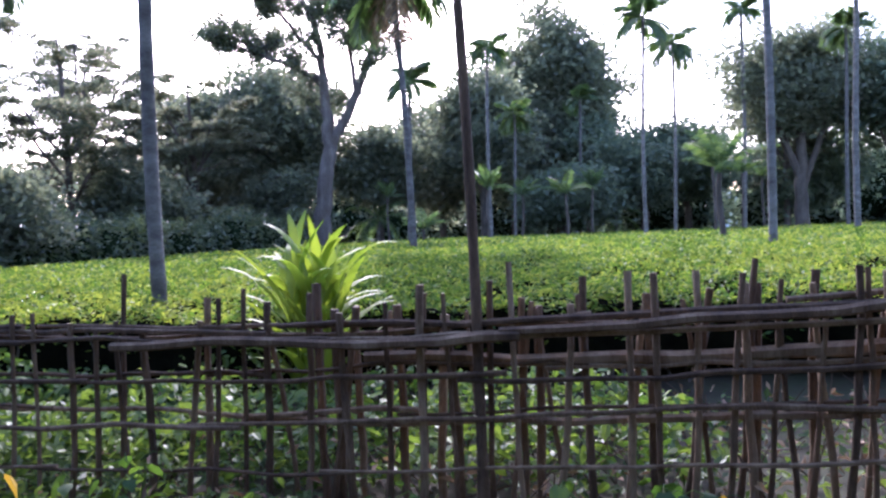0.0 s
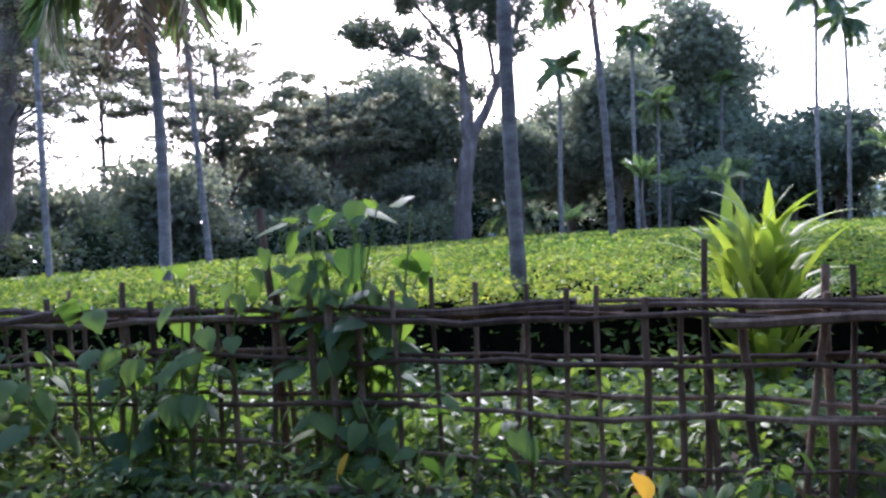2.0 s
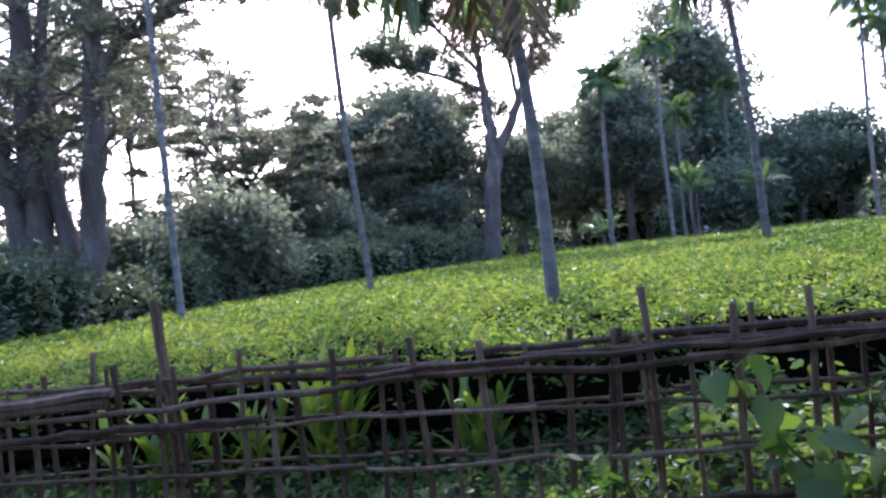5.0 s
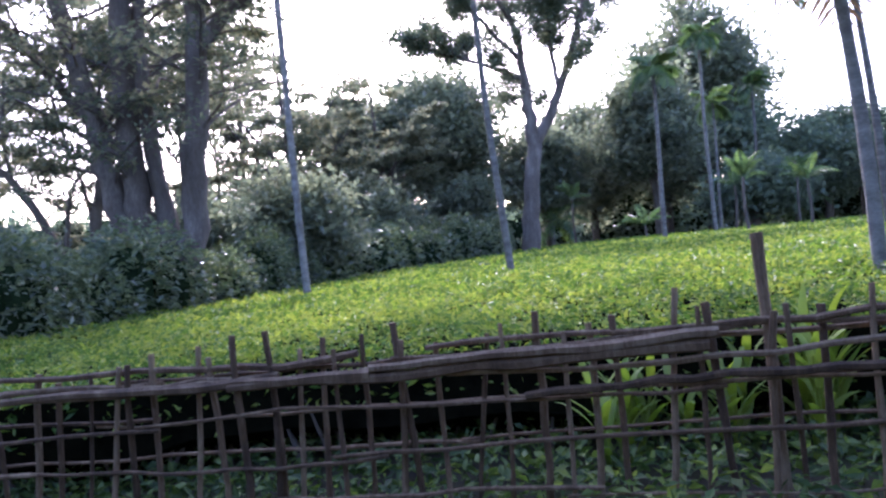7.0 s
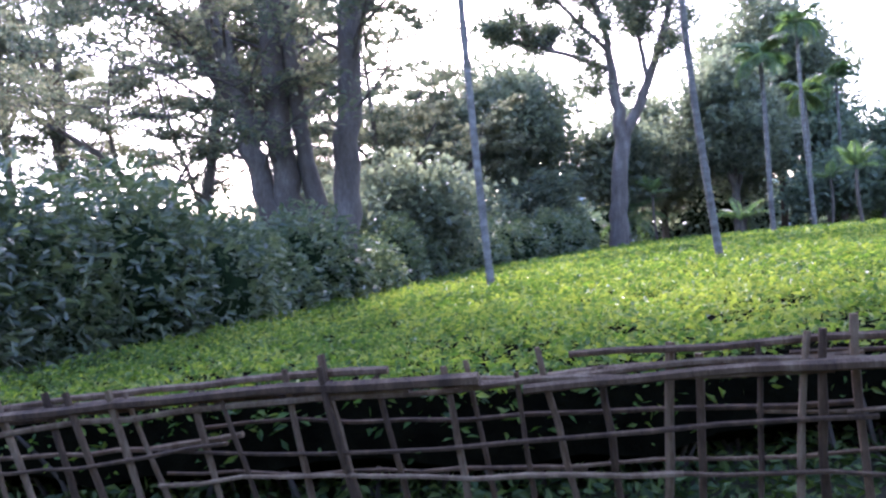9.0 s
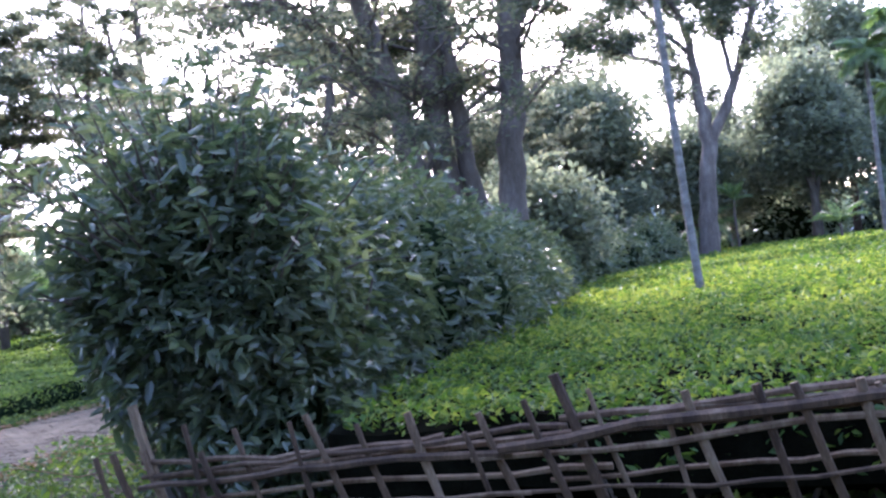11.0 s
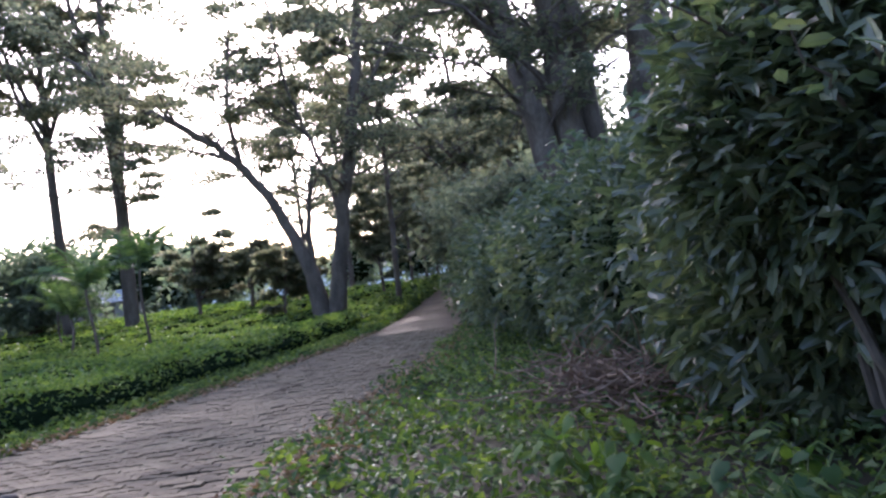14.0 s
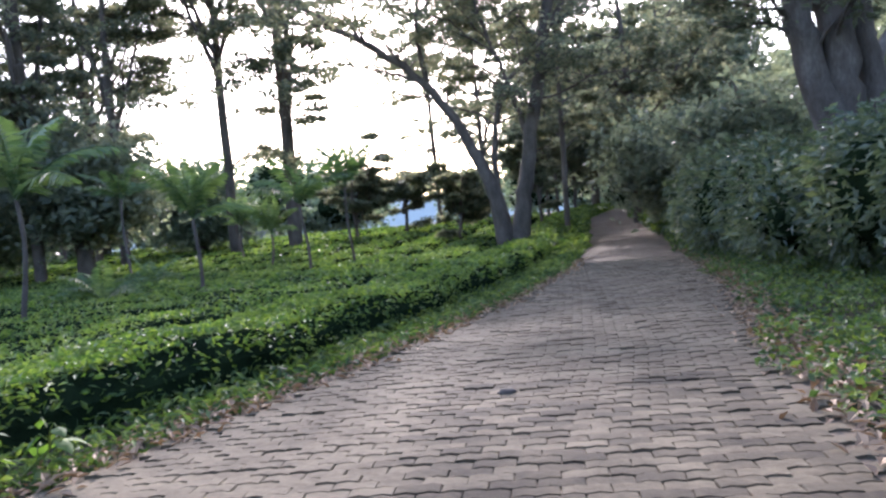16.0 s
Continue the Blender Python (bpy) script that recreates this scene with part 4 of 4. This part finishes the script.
part("wall", raw("shed_wall", *box(-2.6, 2.6, -1.8, 1.8, -0.2, 1.7), PLASTER), shed)
V = np.array([(-3, -2.3, 1.6), (3, -2.3, 1.6), (3, 0, 2.5), (-3, 0, 2.5), (3, 2.3, 1.6), (-3, 2.3, 1.6), (-3, -2.3, 1.66), (3, -2.3, 1.66), (3, 0, 2.57), (-3, 0, 2.57), (3, 2.3, 1.66), (-3, 2.3, 1.66)], float)
part("roof", raw("shed_roof", V, np.array([(0, 3, 2, 1), (3, 5, 4, 2), (6, 7, 8, 9), (9, 8, 10, 11), (0, 1, 7, 6), (5, 11, 10, 4), (0, 6, 9, 3), (3, 9, 11, 5), (1, 2, 8, 7), (2, 4, 10, 8)]), METAL), shed, "pale tin roof")
part("door", raw("shed_door", *box(-0.5, 0.4, -1.86, -1.79, -0.1, 1.5), DARKBARK), shed)
part("window", raw("shed_window", *box(1.1, 1.9, -1.86, -1.79, 0.6, 1.3), DARKBARK), shed)

# ---------------- fence ----------------
fence = thing("bamboo_fence", "weathered split-bamboo lattice fence beside the path", "fence", 0, 0, 0)
rng = np.random.default_rng(55)
STAKES = []
for k in range(8):
    h = 1.0
    p = wobble((0, 0, 0), (rng.uniform(-0.03, 0.03), rng.uniform(-0.02, 0.02), h), 7, 0.006, rng)
    rad = 0.5 * np.ones(7) * rng.uniform(0.85, 1.1, 7)
    V, F = closed_pole(p, rad * 0.034, 7)
    STAKES.append(raw("stake", V, F, BAMBOO, False))


def stake(x, off, top, lean=0.0, thick=1.0, buried=0.06):
    y = float(fence_y(x)) + off
    z = float(ground_z(x, y)) - buried
    ob = part("stake", STAKES[int(rng.integers(8))], fence)
    ob.location = (x, y, z)
    ob.rotation_euler = (rng.normal(0, 0.02), lean, 0.0)
    ob.scale = (thick, thick * 0.8, top - z)
    return ob


def top_of(x):
    return float(np.interp(-x, [-6, -1, 2, 5, 7, 10, 15, 18, 20.5], [1.50, 1.38, 1.20, 1.24, 1.20, 1.18, 1.03, 1.00, 0.92]))


x = 5.6
while x > -20.2:
    back = 0.026 if rng.random() < 0.5 else -0.026
    stake(x, back, top_of(x) + rng.normal(0, 0.055), rng.normal(0.02, 0.05) - 0.26 * float(smooth(-x, 13.5, 16)), rng.uniform(0.75, 1.3))
    x -= rng.uniform(0.12, 0.21) if x > -14 else rng.uniform(0.15, 0.26)
for x, top, lean, thick in ((-9.55, 1.52, -0.06, 1.9), (-4.12, 1.70, -0.10, 1.5), (-1.93, 1.42, 0.02, 1.0), (-7.0, 1.37, 0, 1.3), (-17.45, 1.14, -0.22, 1.7), (-19.75, 1.16, -0.24, 1.7), (-1.4, 1.28, 0, 1.3), (1.4, 1.3, 0, 1.3), (-12.16, 1.22, -0.03, 1.2), (-15.1, 1.12, -0.15, 1.4)):
    stake(x, 0.03, top, lean, thick)


# a second, closer row of darker stakes where the fence is mended
x = 4.6
while x > -0.9:
    stake(x, 0.13 + rng.normal(0, 0.03), top_of(x) - 0.12 + rng.normal(0, 0.09), rng.normal(0.0, 0.07), rng.uniform(0.8, 1.5))
    x -= rng.uniform(0.08, 0.16)


def rail(x0, x1, z0, z1, off, r, bow=0.012):
    n = 12
    s = np.linspace(0, 1, n)
    x = x0 + (x1 - x0) * s
    w = wobble((0, 0, z0), (0, 0, z1), n, bow, rng)
    p = np.stack([x, fence_y(x) + off + w[:, 1] * 0.6, w[:, 2]], -1)
    knots = 1 + 0.12 * (rng.random(n) < 0.25)
    V, F = closed_pole(p, r * knots * np.linspace(1.1, 0.85, n), 6)
    return part("rail", raw("rail", V, F, BAMBOO), fence)


def rail_height(x, level):
    top = [1.28, 1.10, 1.05, 1.11, 1.05, 1.02, 0.96, 0.92, 0.78, 0.70]
    return float(np.interp(-x, [-6, 0, 1.7, 4.4, 6.5, 9.9, 12, 16.5, 18.3, 20.5], top)) - (0.0, 0.20, 0.43, 0.67)[level] * (1.0 if x > -16 else 0.9)


for level, copies, r in ((0, 4, 0.016), (1, 2, 0.012), (2, 2, 0.012), (3, 1, 0.012)):
    for c in range(copies):
        x = 5.8 - rng.uniform(0, 1.5)
        last = -18.8 if level < 2 else -14.5
        while x > last:
            e = max(x - rng.uniform(2.0, 3.6), -20.0 if level < 2 else -16.2)
            off = (0.052 if c % 2 else -0.052) * (1 if c < 2 else 0.2)
            dz = 0.035 * (c - 1.0) * (1 if level == 0 else 0.7) + rng.normal(0, 0.012)
            rail(x, e, rail_height(x, level) + dz, rail_height(e, level) + dz + rng.normal(0, 0.012), off, r * rng.uniform(0.8, 1.25))
            x = e + rng.uniform(0.1, 0.5) - (0.0 if c < 2 else rng.uniform(0.2, 1.6))
# thick split bamboos lying along the top, and a slack pale cane
rail(2.4, -0.5, 1.02, 0.95, 0.085, 0.034)
rail(3.6, 0.2, 1.26, 1.10, -0.08, 0.026)
rail(2.0, -1.2, 0.66, 0.60, 0.085, 0.022)
rail(0.3, -1.9, 1.08, 1.03, -0.085, 0.026)
rail(-9.9, -12.4, 1.00, 0.93, -0.09, 0.03)
rail(-9.85, -11.6, 1.06, 0.99, -0.09, 0.026)
rail(-11.6, -14.3, 0.96, 0.90, -0.09, 0.026)
rail(-5.0, -8.4, 1.14, 1.04, -0.09, 0.018, 0.03)
rail(-14.5, -18.0, 0.96, 0.80, -0.09, 0.028, 0.02)
rail(-9.0, -10.8, 0.86, 0.80, -0.085, 0.022)

# poles lying on the ground before the fence
def loose_pole(a, b, r, label):
    V, F = closed_pole(wobble(a, b, 8, 0.01, rng), np.linspace(r, r * 0.8, 8), 7)
    return tagged(new("bamboo_pole", raw("loose_pole", V, F, BAMBOO)), label, "pole", "fallen poles")


for x0, x1, dy0, dy1 in ((-2.6, -0.9, -0.25, -0.10), (-3.6, -1.9, -0.35, -0.45), (-1.6, 0.9, -0.2, -0.35), (-4.6, -3.1, -0.3, -0.2), (-2.4, -1.2, -0.75, -0.4), (-8.6, -6.9, -0.3, -0.2)):
    ya, yb = float(fence_y(x0)) + dy0, float(fence_y(x1)) + dy1
    loose_pole((x0, ya, float(ground_z(x0, ya)) + 0.10), (x1, yb, float(ground_z(x1, yb)) + 0.12), 0.028, "dry bamboo pole lying on weeds by fence")

# ---------------- leafy plants by the fence ----------------
def long_leaf(base, az, el, length, width, droop, g, n=9):
    """A long arching blade with a channelled middle."""
    s = np.linspace(0, 1, n)
    ang = el - droop * s ** 1.5
    h = np.array([math.cos(az), math.sin(az), 0.0])
    step = length / (n - 1)
    p = np.concatenate([[np.zeros(3)], np.cumsum(h * np.cos(ang[:-1])[:, None] * step + np.array([0, 0, 1.0]) * np.sin(ang[:-1])[:, None] * step, 0)]) + base
    side = np.array([-math.sin(az), math.cos(az), 0.0])
    nrm = np.cross(h[None] * np.cos(ang)[:, None] + np.array([0, 0, 1.0]) * np.sin(ang)[:, None], side)
    w = width * np.sin(np.pi * np.clip(0.08 + 0.92 * s, 0, 1)) ** 0.7
    w[-1] = 0.002
    rows_v = [p - side * w[:, None] * k + (-nrm * 0.25 * w[:, None] if k else 0) for k in (1, 0, -1)]
    V = np.stack(rows_v, 1).reshape(-1, 3)
    i, j = np.meshgrid(np.arange(n - 1), np.arange(2), indexing="ij")
    a = i * 3 + j
    return V, np.stack([a, a + 1, a + 4, a + 3], -1).reshape(-1, 4)


def ginger(x, y, height, stalks, label, seed, spread=0.5):
    g = np.random.default_rng(seed)
    z = float(ground_z(x, y))
    ob = thing("leafy_clump", label, "plant", x, y, z - 0.03, "leafy clumps by the fence")
    for k in range(stalks):
        az = g.uniform(0, 6.28)
        o = np.array([math.cos(az), math.sin(az), 0]) * g.uniform(0, spread * 0.4)
        top = o * (1 + 2.0 * g.random()) + [0, 0, height * g.uniform(0.45, 0.72)]
        V, F = tube(wobble(o, top, 5, 0.01, g), np.linspace(0.018, 0.010, 5), 6)
        part("stalk", raw("stalk", V, F, GINGER, True), ob)
        for b in range(8):
            s = 0.25 + 0.75 * b / 7
            q = o + (top - o) * s
            V, F = (long_leaf(q, az + b * 2.4 + g.uniform(-0.4, 0.4), g.uniform(0.8, 1.5), height * g.uniform(0.34, 0.52), height * 0.018 + 0.014, g.uniform(0.3, 1.6), g))
            part("leaf", raw("blade", V, F, GINGER, True), ob)
    return ob


ginger(-1.16, 6.6, 1.62, 15, "bright yellow-green ginger-like clump with long blades", 201, 0.4)
ginger(-8.9, 6.75, 1.0, 9, "fresh green broad-bladed clump behind the fence", 202)
ginger(-10.2, 6.7, 0.8, 7, "fresh green broad-bladed clump behind the fence", 203)
ginger(-9.5, 6.8, 0.85, 4, "fresh green broad-bladed clump behind the fence", 204)
ginger(-8.0, 6.7, 0.85, 4, "fresh green broad-bladed clump behind the fence", 205)


def heart_leaf(c, az, tilt, size):
    """A broad pointed heart-shaped blade, bent along its middle."""
    out = np.array([(0, 0), (0.30, -0.16), (0.52, 0.10), (0.44, 0.45), (0.20, 0.80), (0, 1.05), (-0.20, 0.80), (-0.44, 0.45), (-0.52, 0.10), (-0.30, -0.16)]) * size
    V = np.stack([out[:, 0], out[:, 1], -0.22 * np.abs(out[:, 0]) - 0.25 * out[:, 1] ** 2 / size], -1)
    V = np.concatenate([V, [[0, 0.45 * size, -0.02 * size]]])
    ct, st = math.cos(tilt), math.sin(tilt)
    V = np.stack([V[:, 0], V[:, 1] * ct - V[:, 2] * st, V[:, 1] * st + V[:, 2] * ct], -1)
    ca, sa = math.cos(az), math.sin(az)
    V = np.stack([V[:, 0] * ca - V[:, 1] * sa, V[:, 0] * sa + V[:, 1] * ca, V[:, 2]], -1) + c
    k = np.arange(10)
    return V, np.stack([k, (k + 1) % 10, 0 * k + 10], -1)


HEARTS = [raw("heart_leaf", *heart_leaf(np.zeros(3), 0.0, 0.0, 1.0), BROAD, True), raw("yellow_heart_leaf", *heart_leaf(np.zeros(3), 0.0, 0.0, 1.0), YELLOW, True)]


def hang_leaf(c, az, tilt, size, ob, g, kind=0):
    leaf_ob = part("leaf", HEARTS[kind], ob, "withered yellow leaf" if kind else "")
    leaf_ob.location, leaf_ob.rotation_euler = c, (tilt, g.uniform(-0.35, 0.35), az)
    leaf_ob.scale = (size * g.uniform(0.8, 1.05), size, size * g.uniform(0.6, 1.8))


def broad_plant(x, y, height, spread, count, size, label, seed, z=None, name="broad_leaved_plant", yellow=0):
    g = np.random.default_rng(seed)
    z = float(ground_z(x, y)) if z is None else z
    ob = thing(name, label, "plant", x, y, z - 0.03, "broad-leaved plants")
    n_st = max(2, count // 9)
    for k in range(n_st):
        stalks = []
        o = np.array([g.uniform(-0.4, 0.4) * spread, g.uniform(-0.1, 0.1), 0])
        e = np.array([g.uniform(-1, 1) * spread, g.uniform(-0.25, 0.25) * min(spread, 0.8), height * g.uniform(0.6, 1.0)])
        p = wobble(o, e, 7, 0.03, g)
        stalks.append(tube(p, np.linspace(0.012, 0.005, 7), 5))
        for b in range(count // n_st):
            q = p[int(g.integers(1, 7))] + g.normal(0, 0.03, 3)
            az = g.uniform(0, 6.28)
            off = np.array([-math.sin(az), math.cos(az), 0.2]) * size * g.uniform(0.5, 1.2)
            stalks.append(tube(np.stack([q, q + off * 0.6 + [0, 0, 0.03], q + off]), [0.004, 0.003, 0.003], 4))
            hang_leaf(q + off, az, g.uniform(-1.2, -0.1), size * g.uniform(0.6, 1.2), ob, g)
        V, F = join(stalks)
        part("stem", raw("plant_stem", V, F, HERB), ob)
    for k in range(yellow):
        hang_leaf(np.array([g.uniform(-spread, spread), -0.1, height * g.uniform(0.3, 0.9)]), g.uniform(0, 6.28), -1.0, size * 1.1, ob, g, 1)
    return ob


VINE = "broad heart-leaved climber hanging over the bamboo fence"
broad_plant(-3.75, 5.0, 1.62, 0.42, 190, 0.16, "tall broad-leaved shrub growing through the fence", 301)
broad_plant(-5.25, 4.95, 1.05, 0.6, 60, 0.17, VINE, 302)
broad_plant(-6.2, 5.05, 0.95, 0.6, 54, 0.16, VINE, 303)
broad_plant(-4.75, 4.95, 1.35, 0.5, 60, 0.15, VINE, 304)
broad_plant(-7.2, 5.0, 0.6, 0.6, 40, 0.13, VINE, 305)
broad_plant(-3.2, 4.6, 0.6, 0.6, 36, 0.13, "low broad-leaved plant at the fence's foot", 306, yellow=1)
broad_plant(-0.5, 3.9, 0.35, 0.5, 30, 0.13, "low broad-leaved plant at the fence's foot", 307)
broad_plant(0.9, 3.8, 0.4, 0.6, 34, 0.12, "low broad-leaved plant with a yellow leaf", 308, yellow=2)
broad_plant(2.0, 3.8, 0.5, 0.5, 26, 0.12, "low broad-leaved plant with a yellow leaf", 309, yellow=2)
broad_plant(-1.9, 4.25, 0.45, 0.5, 30, 0.11, "low broad-leaved plant with a yellow leaf", 310, yellow=1)
broad_plant(-2.3, 5.6, 0.45, 0.7, 40, 0.12, "low broad-leaved plant behind the fence", 311)
broad_plant(-21.9, 8.9, 0.5, 0.5, 46, 0.10, "low weed with pale leaves under the bush", 312)
broad_plant(-21.3, 8.0, 0.45, 0.6, 46, 0.10, "low weed with pale leaves under the bush", 313)
broad_plant(-28.9, 9.3, 0.4, 0.5, 46, 0.10, "broad-leaved weed at the track's edge", 314)

sx, sy = -26.03, 10.53
V, F = blob((0, 0, 0.0), (0.07, 0.05, 0.03), 3.0, 7, 10, 0.3)
stone = tagged(new("stone", raw("stone", V, F, DARKBARK, True)), "small dark stone lying on the pavers", "stone")
stone.location = (sx, sy, float(road_z(sx, sy)) + 0.055)

# ---------------- pavers, last ----------------
rng = np.random.default_rng(66)
PL, PW = 0.225, 0.1125
zig = np.array([(-0.5, -0.5), (-0.25, -0.32), (0.0, -0.5), (0.25, -0.32), (0.5, -0.5), (0.5, 0.5), (0.25, 0.68), (0.0, 0.5), (-0.25, 0.68), (-0.5, 0.5)]) * [PL * 0.978, PW * 0.945]


def paver_arrays(top=0.012):
    n = len(zig)
    rim = np.concatenate([zig * 0.97, np.full((n, 1), top)], 1)
    mid = np.concatenate([zig, np.full((n, 1), top - 0.004)], 1)
    low_ = np.concatenate([zig, np.full((n, 1), -0.012)], 1)
    c = np.array([[0, 0.09 * PW, top + 0.001]])
    V = np.concatenate([rim, mid, low_, c])
    k = np.arange(n)
    k2 = (k + 1) % n
    T = np.concatenate([np.stack([k, k2, 0 * k + 3 * n], -1), np.stack([n + k, n + k2, k2], -1), np.stack([n + k, k2, k], -1), np.stack([2 * n + k, 2 * n + k2, n + k2], -1), np.stack([2 * n + k, n + k2, n + k], -1)])
    return V, T


PV, PT = paver_arrays()
paver_me = raw("paver", PV, PT, PAVER)
spots = []
for iy, y in enumerate(np.arange(5.5, 24, PW)):
    w = float(road_wide(y))
    c0 = float(road_mid(y))
    for x in np.arange(c0 - w / 2 + 0.05, c0 + w / 2 - 0.05, PL):
        xx = x + (PL / 2 if iy % 2 else 0) * 1.0 - (c0 % PL)
        if abs(xx - c0) > w / 2 - 0.12 - 0.14 * abs(math.sin(y * 2.1 + xx)):
            continue
        spots.append((xx, y))
bits = []
made = 0
for x, y in spots:
    rs_ = (x - float(road_mid(y))) / float(road_wide(y))
    z = float(road_z(x, y)) + 0.03 * (1 - (2 * rs_) ** 2) + 0.004 + rng.normal(0, 0.0035) - 0.012 * float(smooth(y, 13, 24))
    tilt = (rng.normal(0, 0.02), rng.normal(0, 0.02), rng.normal(0, 0.04))
    if 8.3 < y < 10.8 and -26.6 < x < -24.4 and made < 300:
        ob = part("paver", paver_me, road)
        ob.location, ob.rotation_euler = (x, y, z), tilt
        made += 1
    else:
        R = np.array(Euler(tilt).to_matrix())
        bits.append((PV @ R.T + (x, y, z), PT))
V, F = join(bits)
tagged(part("pavers", raw("pavers", V, F, PAVER), road), kind="stuff")
